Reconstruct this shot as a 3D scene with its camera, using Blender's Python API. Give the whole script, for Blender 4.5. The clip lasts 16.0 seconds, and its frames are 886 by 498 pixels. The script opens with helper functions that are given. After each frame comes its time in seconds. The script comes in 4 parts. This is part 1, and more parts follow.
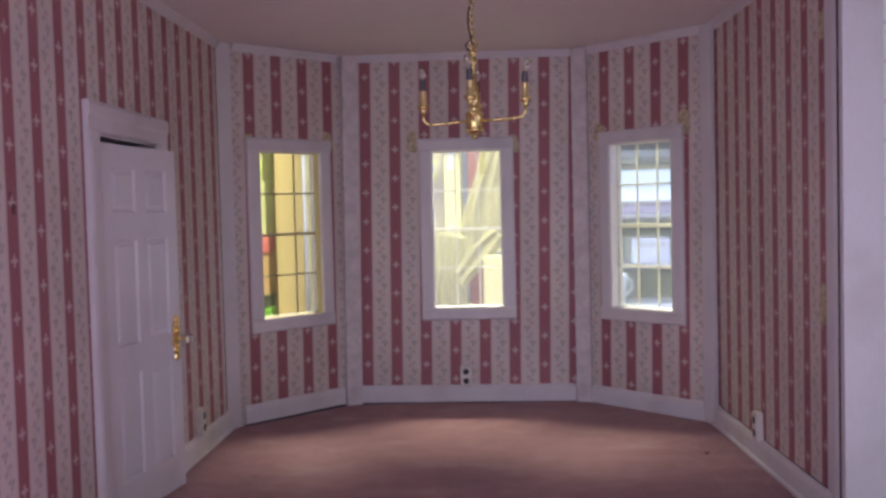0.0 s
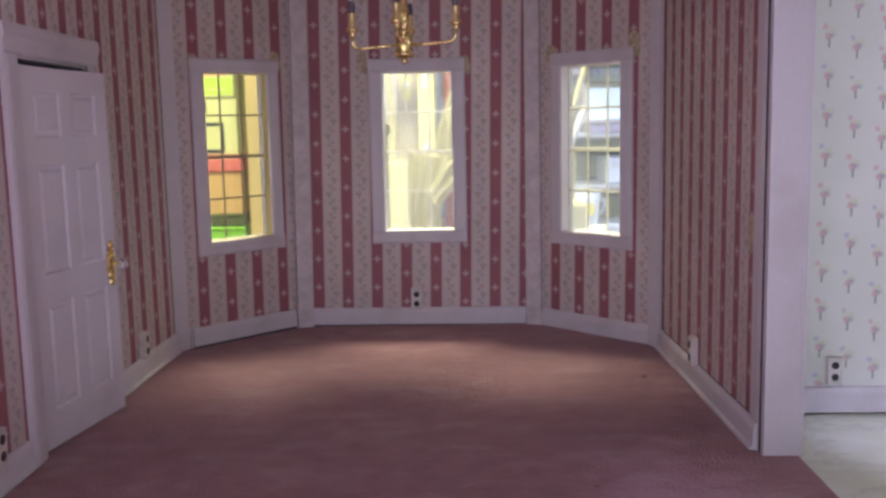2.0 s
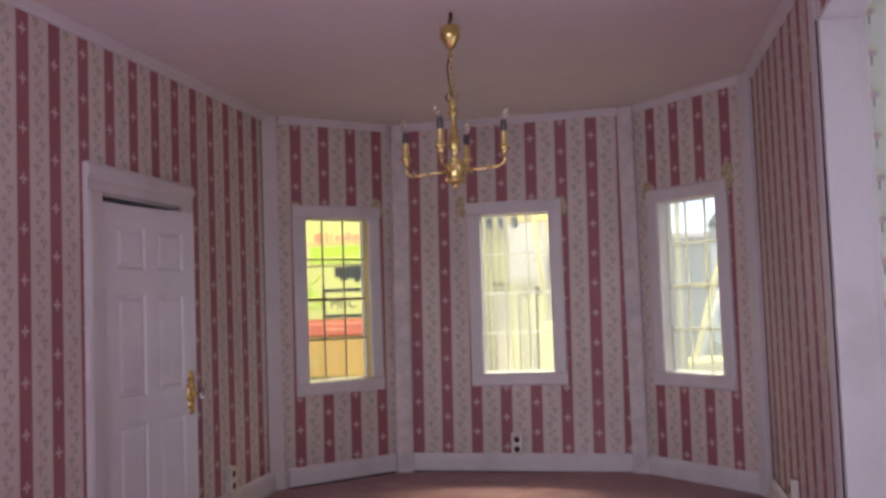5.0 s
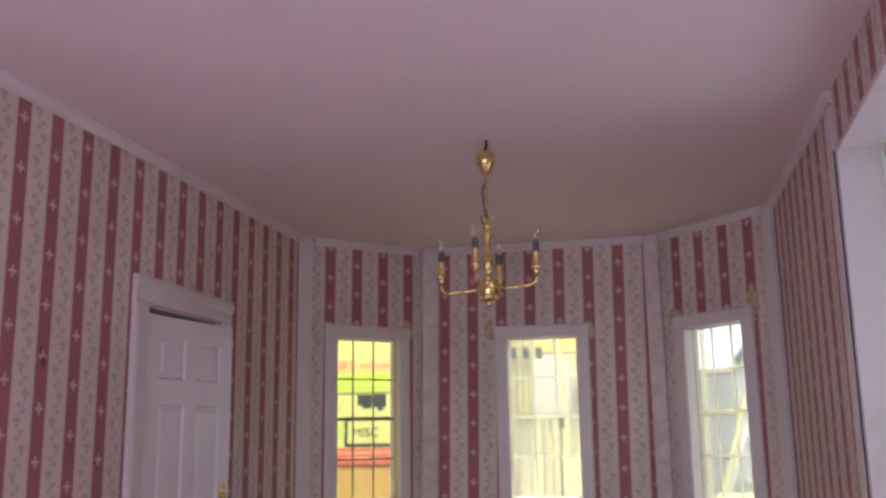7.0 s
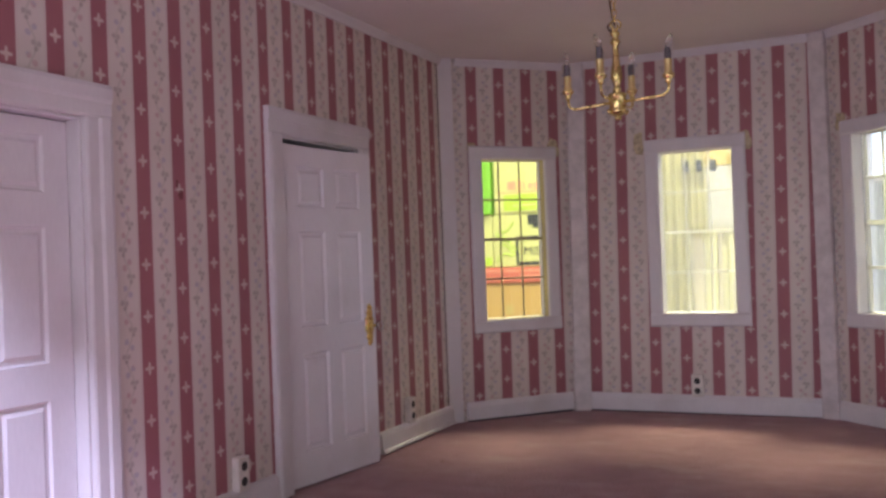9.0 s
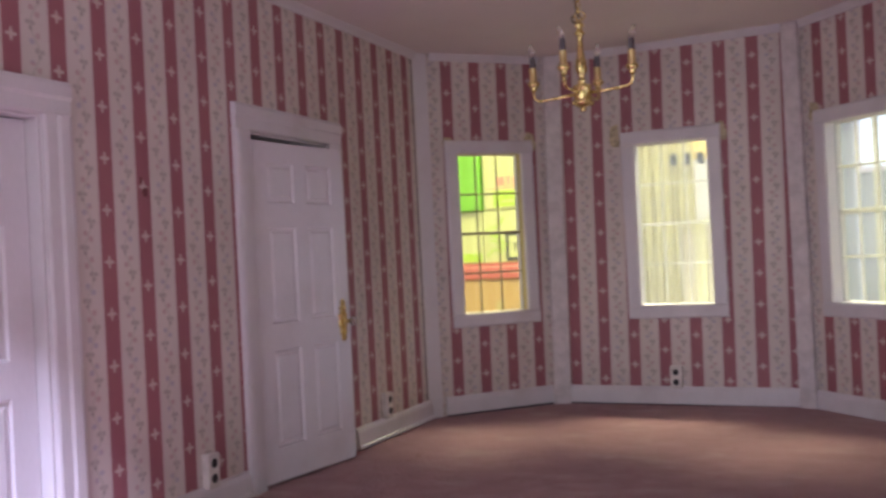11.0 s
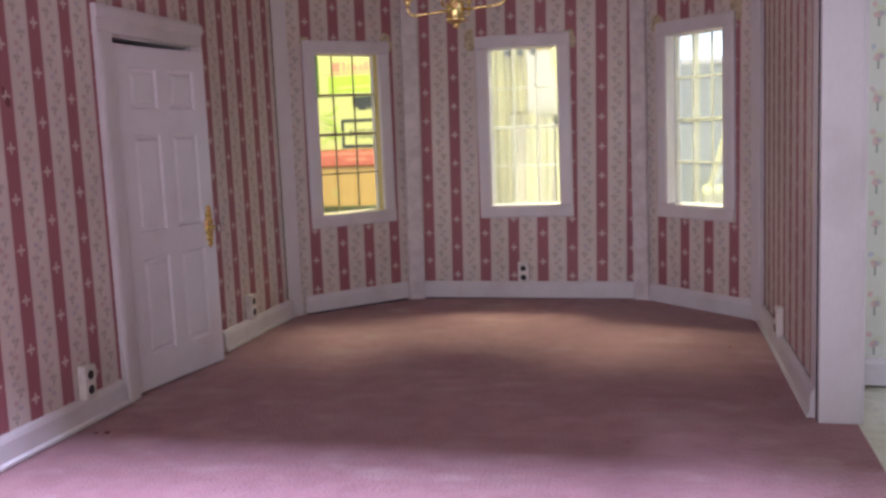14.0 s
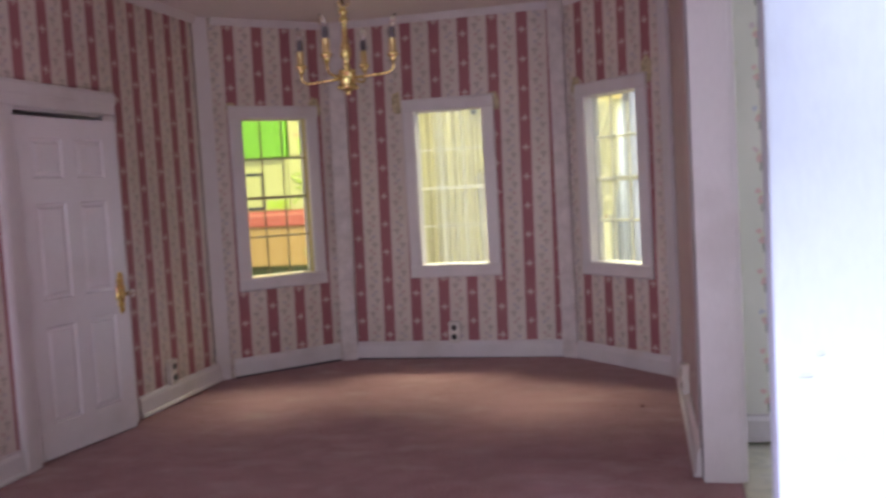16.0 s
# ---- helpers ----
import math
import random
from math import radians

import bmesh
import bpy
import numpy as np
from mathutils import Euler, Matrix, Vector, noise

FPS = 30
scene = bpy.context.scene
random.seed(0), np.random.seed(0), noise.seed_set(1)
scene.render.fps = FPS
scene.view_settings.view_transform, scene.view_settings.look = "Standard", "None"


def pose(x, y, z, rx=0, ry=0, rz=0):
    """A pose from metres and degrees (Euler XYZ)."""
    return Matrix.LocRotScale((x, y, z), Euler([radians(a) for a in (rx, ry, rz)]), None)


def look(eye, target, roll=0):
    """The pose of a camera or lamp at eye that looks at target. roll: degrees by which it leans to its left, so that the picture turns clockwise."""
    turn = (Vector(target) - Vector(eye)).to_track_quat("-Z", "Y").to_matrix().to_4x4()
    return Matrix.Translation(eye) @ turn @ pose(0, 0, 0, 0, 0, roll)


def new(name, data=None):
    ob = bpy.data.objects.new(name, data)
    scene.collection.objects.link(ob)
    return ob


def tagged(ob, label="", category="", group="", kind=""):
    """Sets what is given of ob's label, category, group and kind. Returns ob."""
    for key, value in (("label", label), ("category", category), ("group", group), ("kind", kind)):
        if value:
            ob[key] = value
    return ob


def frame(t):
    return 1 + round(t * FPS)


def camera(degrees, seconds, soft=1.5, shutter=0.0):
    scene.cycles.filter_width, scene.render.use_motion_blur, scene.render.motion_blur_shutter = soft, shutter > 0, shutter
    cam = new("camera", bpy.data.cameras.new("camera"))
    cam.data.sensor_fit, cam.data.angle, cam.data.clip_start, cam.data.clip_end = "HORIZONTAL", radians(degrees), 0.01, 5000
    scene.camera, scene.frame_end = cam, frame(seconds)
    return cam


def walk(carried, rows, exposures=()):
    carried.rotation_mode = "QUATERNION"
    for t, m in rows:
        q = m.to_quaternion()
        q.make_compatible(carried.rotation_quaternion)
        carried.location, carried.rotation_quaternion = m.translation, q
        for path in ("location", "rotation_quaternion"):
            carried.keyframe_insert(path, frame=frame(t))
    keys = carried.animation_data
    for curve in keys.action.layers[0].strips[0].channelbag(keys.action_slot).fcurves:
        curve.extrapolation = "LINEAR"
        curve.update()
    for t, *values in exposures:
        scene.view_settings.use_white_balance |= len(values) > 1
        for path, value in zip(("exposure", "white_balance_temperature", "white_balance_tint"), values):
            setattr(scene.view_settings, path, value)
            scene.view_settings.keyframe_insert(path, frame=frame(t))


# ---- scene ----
# A one-twelfth-scale room with a bay of three windows, standing on a workshop table.
cam = camera(50.7, 16.0, soft=2.8, shutter=0.4)
PATH = [
    (0, (0.00614, 0.00944, 0.13965), (-0.0965, 2.0051, 0.0569), -1.46),
    (0.5, (0.01701, 0.00727, 0.14023), (-0.0626, 2.0041, 0.0603), -1.21),
    (1, (0.02343, 0.00769, 0.14126), (-0.0407, 1.9991, -0.0326), -1.46),
    (1.5, (0.02524, 0.01134, 0.14480), (-0.0478, 1.9919, -0.1234), -1.43),
    (2, (0.03105, 0.01315, 0.14358), (-0.0437, 1.9947, -0.1171), -1.22),
    (2.5, (0.04466, 0.01400, 0.14293), (-0.0828, 1.9981, -0.0745), -1.22),
    (3, (0.05875, 0.01761, 0.14300), (-0.2210, 1.9911, -0.0211), -1.60),
    (3.5, (0.07372, 0.02281, 0.14513), (-0.3089, 1.9831, 0.0404), -1.44),
    (4, (0.08261, 0.02173, 0.13693), (-0.3431, 1.9755, 0.0959), -1.29),
    (4.5, (0.08440, 0.02154, 0.12600), (-0.3741, 1.9679, 0.1635), -2.14),
    (5, (0.08446, 0.02302, 0.12038), (-0.3500, 1.9719, 0.2354), -2.09),
    (5.2, (0.08581, 0.02126, 0.12106), (-0.3502, 1.9658, 0.2900), -2.04),
    (7.3, (0.08196, 0.00780, 0.11085), (-0.4036, 1.9066, 0.5096), -0.59),
    (7.5, (0.09200, 0.01337, 0.11205), (-0.5017, 1.8951, 0.4384), -0.27),
    (8, (0.09542, 0.01736, 0.11255), (-0.6143, 1.8805, 0.2703), -0.50),
    (8.5, (0.10060, 0.02184, 0.11207), (-0.6794, 1.8626, 0.1677), -1.35),
    (8.7, (0.10086, 0.02290, 0.11214), (-0.7114, 1.8503, 0.1410), -1.68),
    (10.8, (0.11610, 0.02854, 0.11046), (-0.7766, 1.8182, 0.1289), -2.95),
    (11, (0.11319, 0.02943, 0.10999), (-0.7205, 1.8473, 0.1283), -2.93),
    (11.5, (0.09386, 0.02732, 0.10886), (-0.6246, 1.8937, 0.0907), -2.70),
    (12, (0.07625, 0.01628, 0.11685), (-0.5363, 1.9180, 0.0270), -2.46),
    (12.5, (0.07001, 0.00724, 0.12052), (-0.4507, 1.9315, -0.0412), -2.65),
    (13, (0.09399, 0.00732, 0.12031), (-0.4615, 1.9198, -0.0633), -3.46),
    (13.5, (0.09390, 0.00737, 0.12266), (-0.4041, 1.9316, -0.0996), -2.25),
    (14, (0.09795, 0.00856, 0.12507), (-0.3944, 1.9308, -0.1248), -2.41),
    (14.5, (0.10537, 0.01128, 0.12619), (-0.4150, 1.9269, -0.1179), -3.16),
    (15, (0.11141, 0.01080, 0.12752), (-0.4679, 1.9132, -0.0856), -3.47),
    (15.5, (0.12475, 0.00962, 0.12685), (-0.4523, 1.9172, -0.0412), -3.33),
    (16, (0.14164, 0.01640, 0.12714), (-0.3273, 1.9560, -0.0072), -3.26),
]
walk(cam, [(t, look(eye, target, roll)) for t, eye, target, roll in PATH],
     [(0.0, -0.59, 5950, 19), (1.5, -0.59, 6050, 18), (3.5, -0.6, 6150, 17), (5.0, -0.59, 6300, 14), (8.0, -0.5, 6450, 11), (12.0, -0.49, 6400, 12), (14.5, -0.44, 6400, 11), (16.0, -0.55, 6400, 11)])

# ---------------------------------------------------------------- light
world = bpy.data.worlds.new("workshop_air")
scene.world = world
world.use_nodes = True
world.node_tree.nodes["Background"].inputs[0].default_value = (0.55, 0.62, 0.8, 1)
world.node_tree.nodes["Background"].inputs[1].default_value = 0.02

CM = 0.01


def area_lamp(name, at, target, sx, sy, watts, colour):
    data = bpy.data.lights.new(name, "AREA")
    data.shape, data.size, data.size_y = "RECTANGLE", sx * CM, sy * CM
    data.energy, data.color = watts, colour
    ob = new(name, data)
    ob.matrix_world = look([v * CM for v in at], [v * CM for v in target])
    return ob


# Fluorescent fitting over the bench behind the bay, and daylight from the workshop's window behind the camera.
area_lamp("fluorescent_light", (4, 162, 118), (2, 122, 0), 130, 24, 114.0, (1.0, 0.99, 0.64))
area_lamp("side_window_light", (294, 205, 70), (11, 66, 14), 120, 90, 40.0, (0.66, 0.8, 1.0))
area_lamp("daylight", (-8, -85, 26), (2, 40, 13), 120, 80, 9.4, (0.78, 0.80, 1.0))
area_lamp("front_light", (0, -60, 125), (0, 20, 0), 120, 26, 166.0, (0.64, 0.66, 1.0))

# ---------------------------------------------------------------- materials


class Nodes:
    """Short hand for building node trees."""

    def __init__(self, name, rough=0.6, metal=0.0):
        self.mat = bpy.data.materials.new(name)
        self.mat.use_nodes = True
        self.t = self.mat.node_tree
        self.b = self.t.nodes["Principled BSDF"]
        self.b.inputs["Roughness"].default_value = rough
        self.b.inputs["Metallic"].default_value = metal

    def put(self, sock, v):
        if isinstance(v, bpy.types.NodeSocket):
            self.t.links.new(v, sock)
        elif isinstance(v, (tuple, list)) and len(v) == 3 and sock.type == "RGBA":
            sock.default_value = (*v, 1)
        else:
            sock.default_value = v

    def m(self, op, a, b=0.0, c=0.0):
        n = self.t.nodes.new("ShaderNodeMath")
        n.operation = op
        for s, v in zip(n.inputs, (a, b, c)):
            self.put(s, v)
        return n.outputs[0]

    def coords(self, which="Object"):
        return self.t.nodes.new("ShaderNodeTexCoord").outputs[which]

    def xyz(self, v):
        n = self.t.nodes.new("ShaderNodeSeparateXYZ")
        self.put(n.inputs[0], v)
        return n.outputs

    def vec(self, x, y, z=0.0):
        n = self.t.nodes.new("ShaderNodeCombineXYZ")
        for s, v in zip(n.inputs, (x, y, z)):
            self.put(s, v)
        return n.outputs[0]

    def scale(self, v, by):
        n = self.t.nodes.new("ShaderNodeVectorMath")
        n.operation = "MULTIPLY"
        self.put(n.inputs[0], v)
        n.inputs[1].default_value = by
        return n.outputs[0]

    def noise(self, v, scale, detail=4.0, rough=0.55):
        n = self.t.nodes.new("ShaderNodeTexNoise")
        self.put(n.inputs["Vector"], v)
        n.inputs["Scale"].default_value = scale
        n.inputs["Detail"].default_value = detail
        n.inputs["Roughness"].default_value = rough
        return n.outputs["Fac"]

    def voronoi(self, v, scale, out="Distance"):
        n = self.t.nodes.new("ShaderNodeTexVoronoi")
        self.put(n.inputs["Vector"], v)
        n.inputs["Scale"].default_value = scale
        return n.outputs[out]

    def step(self, v, lo, hi):
        """0 below lo, 1 above hi."""
        n = self.t.nodes.new("ShaderNodeMapRange")
        n.interpolation_type = "SMOOTHSTEP"
        for k, x in (("Value", v), ("From Min", lo), ("From Max", hi)):
            self.put(n.inputs[k], x)
        return n.outputs[0]

    def mix(self, fac, a, b):
        n = self.t.nodes.new("ShaderNodeMix")
        n.data_type = "RGBA"
        self.put(n.inputs[0], fac)
        self.put(n.inputs[6], a)
        self.put(n.inputs[7], b)
        return n.outputs[2]

    def colour(self, c):
        self.put(self.b.inputs["Base Color"], c)
        return self

    def bump(self, h, depth, strength=0.5):
        n = self.t.nodes.new("ShaderNodeBump")
        n.inputs["Strength"].default_value = strength
        n.inputs["Distance"].default_value = depth
        self.put(n.inputs["Height"], h)
        self.put(self.b.inputs["Normal"], n.outputs[0])
        return self


def painted(name, base, rough=0.45, dirt=(0.5, 0.42, 0.36), amount=0.25, grain=900.0):
    """Brushed paint with faint grime."""
    n = Nodes(name, rough)
    o = n.coords()
    big, fine = n.noise(o, 28.0), n.noise(n.scale(o, (1.0, 1.0, 0.25)), grain)
    worn = n.m("MULTIPLY", n.step(big, 0.45, 0.8), amount)
    tone = n.mix(n.step(fine, 0.2, 0.8), tuple(0.94 * c for c in base), base)
    n.colour(n.mix(worn, tone, tuple(b * d for b, d in zip(base, dirt))))
    n.put(n.b.inputs["Roughness"], n.m("ADD", n.m("MULTIPLY", fine, 0.25), rough - 0.12))
    n.bump(n.m("ADD", n.m("MULTIPLY", fine, 0.5), big), 0.0004, 0.25)
    return n.mat


def plain(name, base, rough=0.6, metal=0.0, vary=0.12, scale=120.0):
    n = Nodes(name, rough, metal)
    o = n.coords()
    f = n.step(n.noise(o, scale), 0.3, 0.7)
    n.colour(n.mix(f, tuple(c * (1 - vary) for c in base), tuple(min(1, c * (1 + vary)) for c in base)))
    n.bump(f, 0.0002, 0.15)
    return n.mat


def striped_paper():
    """Rose stripes with cream crosses between cream stripes with a trailing vine; the map is in centimetres."""
    n = Nodes("striped_wallpaper", 0.62)
    uv = n.coords("UV")
    u, v, _ = n.xyz(uv)
    pitch, rise = 2.145, 2.08
    s = n.m("DIVIDE", u, pitch)
    k = n.m("FLOOR", s)
    odd = n.m("FLOORED_MODULO", k, 2.0)
    a = n.m("MULTIPLY", n.m("SUBTRACT", n.m("SUBTRACT", s, k), 0.5), pitch)
    aa = n.m("ABSOLUTE", a)
    wob = n.m("MULTIPLY", n.m("SUBTRACT", n.noise(uv, 3.0), 0.5), 0.03)
    rose = n.m("SUBTRACT", 1.0, n.step(n.m("ADD", aa, wob), 0.385, 0.425))
    row = n.m("ADD", n.m("DIVIDE", v, rise), n.m("MULTIPLY", odd, 0.5))
    b = n.m("ABSOLUTE", n.m("MULTIPLY", n.m("SUBTRACT", n.m("FRACT", row), 0.5), rise))
    thin = n.m("MINIMUM", aa, b)
    reach = n.m("MAXIMUM", aa, b)
    cross = n.m("MULTIPLY", n.m("SUBTRACT", 1.0, n.step(n.m("ADD", thin, n.m("MULTIPLY", reach, 0.16)), 0.07, 0.105)),
                n.m("SUBTRACT", 1.0, n.step(reach, 0.23, 0.28)))
    # vine in the cream stripe
    side = n.m("SUBTRACT", pitch / 2, aa)
    c = n.m("MULTIPLY", n.m("SUBTRACT", n.m("FRACT", n.m("ADD", s, 0.5)), 0.5), pitch)
    sway = n.m("MULTIPLY", n.m("SINE", n.m("MULTIPLY", v, 2 * math.pi / rise)), 0.2)
    off = n.m("ABSOLUTE", n.m("SUBTRACT", c, sway))
    stem = n.m("SUBTRACT", 1.0, n.step(off, 0.025, 0.06))
    q = n.m("DIVIDE", v, rise / 2)
    kk = n.m("FLOOR", q)
    turn = n.m("SUBTRACT", 1.0, n.m("MULTIPLY", n.m("FLOORED_MODULO", kk, 2.0), 2.0))
    fb = n.m("MULTIPLY", n.m("SUBTRACT", n.m("SUBTRACT", q, kk), 0.5), rise / 2)
    cx = n.m("SUBTRACT", c, n.m("MULTIPLY", turn, 0.2))
    frayed = n.m("MULTIPLY", n.m("SUBTRACT", n.noise(uv, 5.0, 2.0), 0.5), 0.12)

    def spot(x, y, dx, dy, r):
        d = n.m("SQRT", n.m("ADD", n.m("POWER", n.m("SUBTRACT", x, dx), 2.0), n.m("POWER", n.m("SUBTRACT", y, dy), 2.0)))
        return n.m("SUBTRACT", 1.0, n.step(n.m("ADD", d, frayed), r * 0.75, r * 1.25))

    leaf = n.m("MAXIMUM", n.m("MAXIMUM", spot(cx, fb, -0.12, 0.08, 0.105), spot(cx, fb, 0.13, 0.06, 0.1)), spot(cx, fb, 0.01, -0.13, 0.09))
    bud = spot(n.m("ADD", c, n.m("MULTIPLY", turn, 0.14)), n.m("ABSOLUTE", fb), 0.0, 0.4, 0.12)
    leaf_tone = (0.24, 0.2, 0.17)
    paper = n.noise(uv, 0.12, 3.0)
    cream = n.mix(n.step(paper, 0.3, 0.7), (0.60, 0.525, 0.475), (0.70, 0.625, 0.575))
    cream = n.mix(n.m("MULTIPLY", stem, 0.3), cream, (0.26, 0.27, 0.2))
    cream = n.mix(n.m("MULTIPLY", leaf, 0.45), cream, leaf_tone)
    cream = n.mix(n.m("MULTIPLY", bud, 0.5), cream, n.mix(n.step(n.noise(uv, 0.9, 0.0), 0.45, 0.55), (0.46, 0.22, 0.24), (0.32, 0.3, 0.42)))
    edge = n.m("MULTIPLY", n.m("SUBTRACT", 1.0, n.step(n.m("ABSOLUTE", n.m("SUBTRACT", aa, 0.50)), 0.03, 0.06)), 0.12)
    cream = n.mix(edge, cream, (0.45, 0.24, 0.25))
    red = n.mix(n.step(paper, 0.3, 0.7), (0.32, 0.115, 0.135), (0.375, 0.145, 0.16))
    red = n.mix(n.m("MULTIPLY", cross, 0.78), red, (0.62, 0.53, 0.47))
    fade = n.m("MULTIPLY", n.step(n.noise(uv, 0.6, 6.0), 0.55, 0.8), 0.12)
    n.colour(n.mix(fade, n.mix(rose, cream, red), (0.42, 0.36, 0.3)))
    n.bump(n.m("ADD", n.noise(uv, 14.0), n.m("MULTIPLY", n.noise(uv, 0.35), 2.0)), 0.0004, 0.3)
    return n.mat


def posy_paper():
    """White paper with rows of small pink and blue posies on dark stems."""
    n = Nodes("posy_wallpaper", 0.6)
    uv = n.coords("UV")
    u, v, _ = n.xyz(uv)
    pu, pv = 1.3, 1.86
    k = n.m("FLOOR", n.m("DIVIDE", u, pu))
    su = n.m("DIVIDE", u, pu)
    a = n.m("MULTIPLY", n.m("SUBTRACT", n.m("FRACT", su), 0.5), pu)
    sv = n.m("ADD", n.m("DIVIDE", v, pv), n.m("MULTIPLY", k, 0.29))
    b = n.m("MULTIPLY", n.m("SUBTRACT", n.m("FRACT", sv), 0.5), pv)
    jit = n.m("MULTIPLY", n.m("SUBTRACT", n.noise(uv, 4.0), 0.5), 0.35)

    def blob(x, y, r):
        d = n.m("SQRT", n.m("ADD", n.m("POWER", n.m("SUBTRACT", a, x), 2.0), n.m("POWER", n.m("SUBTRACT", b, y), 2.0)))
        return n.m("SUBTRACT", 1.0, n.step(n.m("ADD", d, jit), r * 0.7, r * 1.15))

    stem = n.m("MULTIPLY", n.m("SUBTRACT", 1.0, n.step(n.m("ABSOLUTE", a), 0.03, 0.06)),
               n.m("MULTIPLY", n.step(b, -0.55, -0.5), n.m("SUBTRACT", 1.0, n.step(b, -0.15, -0.1))))
    cell = n.noise(n.vec(n.m("MULTIPLY", k, 3.7), n.m("MULTIPLY", n.m("FLOOR", sv), 5.3)), 1.0, 0.0)
    bud = n.mix(n.step(cell, 0.45, 0.55), (0.34, 0.4, 0.62), (0.72, 0.28, 0.33))
    c = n.mix(n.step(n.noise(uv, 0.2), 0.35, 0.7), (0.74, 0.75, 0.68), (0.80, 0.80, 0.74))
    c = n.mix(n.m("MULTIPLY", blob(0.1, 0.14, 0.27), 0.3), c, (0.60, 0.62, 0.30))
    c = n.mix(n.m("MULTIPLY", blob(-0.02, 0.0, 0.19), 0.5), c, (0.66, 0.28, 0.34))
    c = n.mix(n.m("MULTIPLY", blob(0.13, 0.04, 0.14), 0.38), c, (0.34, 0.38, 0.58))
    c = n.mix(n.m("MULTIPLY", blob(-0.2, 0.45, 0.13), 0.45), c, bud)
    c = n.mix(n.m("MULTIPLY", stem, 0.65), c, (0.12, 0.16, 0.12))
    n.colour(c)
    n.bump(n.noise(uv, 10.0), 0.0003, 0.2)
    return n.mat


def carpet():
    n = Nodes("rose_carpet", 0.95)
    o = n.coords()
    tuft = n.voronoi(o, 900.0)
    fine, mid, big = n.noise(o, 700.0), n.noise(o, 70.0, 6.0), n.noise(o, 9.0)
    c = n.mix(n.step(mid, 0.3, 0.7), (0.262, 0.105, 0.125), (0.33, 0.15, 0.165))
    c = n.mix(n.m("MULTIPLY", n.step(big, 0.5, 0.75), 0.25), c, (0.34, 0.22, 0.18))
    c = n.mix(n.m("MULTIPLY", n.step(fine, 0.4, 0.75), 0.3), c, (0.40, 0.22, 0.235))
    # pale streaks: worn pile plus the light pool's patchy highlights, painted in
    scuff_light = n.m("MULTIPLY", n.step(n.noise(n.scale(o, (1.0, 2.0, 1.0)), 24.0, 7.0, 0.62), 0.5, 0.75), 0.42)
    c = n.mix(scuff_light, c, (0.50, 0.38, 0.35))
    n.colour(c)
    n.put(n.b.inputs["Sheen Weight"], 0.22)
    n.put(n.b.inputs["Sheen Roughness"], 0.45)
    n.put(n.b.inputs["Sheen Tint"], (1.0, 0.93, 0.92))
    n.bump(n.m("ADD", n.m("ADD", n.m("MULTIPLY", tuft, -0.6), fine), n.m("MULTIPLY", mid, 1.6)), 0.0012, 0.75)
    return n.mat


def vinyl():
    n = Nodes("marbled_vinyl", 0.3)
    o = n.coords()
    warp = n.noise(o, 22.0, 5.0)
    vein = n.m("ABSOLUTE", n.m("SUBTRACT", n.noise(n.scale(o, (1.0, 2.2, 1.0)), 16.0, 8.0, 0.65), 0.5))
    c = n.mix(n.step(warp, 0.35, 0.7), (0.62, 0.62, 0.45), (0.76, 0.76, 0.66))
    c = n.mix(n.m("MULTIPLY", n.m("SUBTRACT", 1.0, n.step(vein, 0.0, 0.035)), 0.35), c, (0.36, 0.38, 0.32))
    n.colour(c)
    n.bump(warp, 0.0003, 0.1)
    return n.mat


def brass():
    n = Nodes("polished_brass", 0.16, 1.0)
    o = n.coords()
    t = n.step(n.noise(o, 260.0, 5.0), 0.35, 0.75)
    n.colour(n.mix(t, (0.84, 0.66, 0.28), (0.52, 0.38, 0.13)))
    n.put(n.b.inputs["Roughness"], n.m("ADD", n.m("MULTIPLY", t, 0.2), 0.16))
    return n.mat


def glass(name, rough=0.02, tint=(1, 1, 1), ior=1.46):
    n = Nodes(name, rough)
    n.colour(tint)
    n.b.inputs["Transmission Weight"].default_value = 1.0
    n.b.inputs["IOR"].default_value = ior
    return n.mat


def card(name, base, spots=0.15):
    n = Nodes(name, 0.8)
    o = n.coords()
    flute = n.noise(n.scale(o, (1.0, 1.0, 18.0)), 30.0, 2.0)
    big = n.noise(o, 12.0)
    c = n.mix(n.step(flute, 0.3, 0.7), tuple(0.93 * x for x in base), base)
    c = n.mix(n.m("MULTIPLY", n.step(big, 0.5, 0.75), spots), c, tuple(0.7 * x for x in base))
    n.colour(c)
    n.bump(flute, 0.0006, 0.2)
    return n.mat


def glow(name, colour, strength):
    n = Nodes(name, 0.5)
    n.colour((0.7, 0.72, 0.75))
    n.put(n.b.inputs["Emission Color"], colour)
    n.b.inputs["Emission Strength"].default_value = strength
    return n.mat


STRIPES, POSIES, CARPET, VINYL, BRASS = striped_paper(), posy_paper(), carpet(), vinyl(), brass()
WHITE = painted("white_trim_paint", (0.70, 0.66, 0.67))
DOOR_WHITE = painted("white_door_paint", (0.74, 0.70, 0.72), 0.4)
CEIL = painted("ceiling_paint", (0.74, 0.68, 0.66), 0.85, amount=0.08)
OUTER = painted("outer_wall_paint", (0.50, 0.56, 0.60), 0.5)
CANDLE = plain("ivory_gilt", (0.62, 0.46, 0.2), 0.3, 0.6)
SOCKET = plain("brown_bakelite", (0.09, 0.075, 0.08), 0.4)
GLUE = plain("yellowed_glue", (0.48, 0.40, 0.25), 0.5, vary=0.35, scale=300.0)
PLATE = plain("ivory_plastic", (0.68, 0.63, 0.58), 0.4)
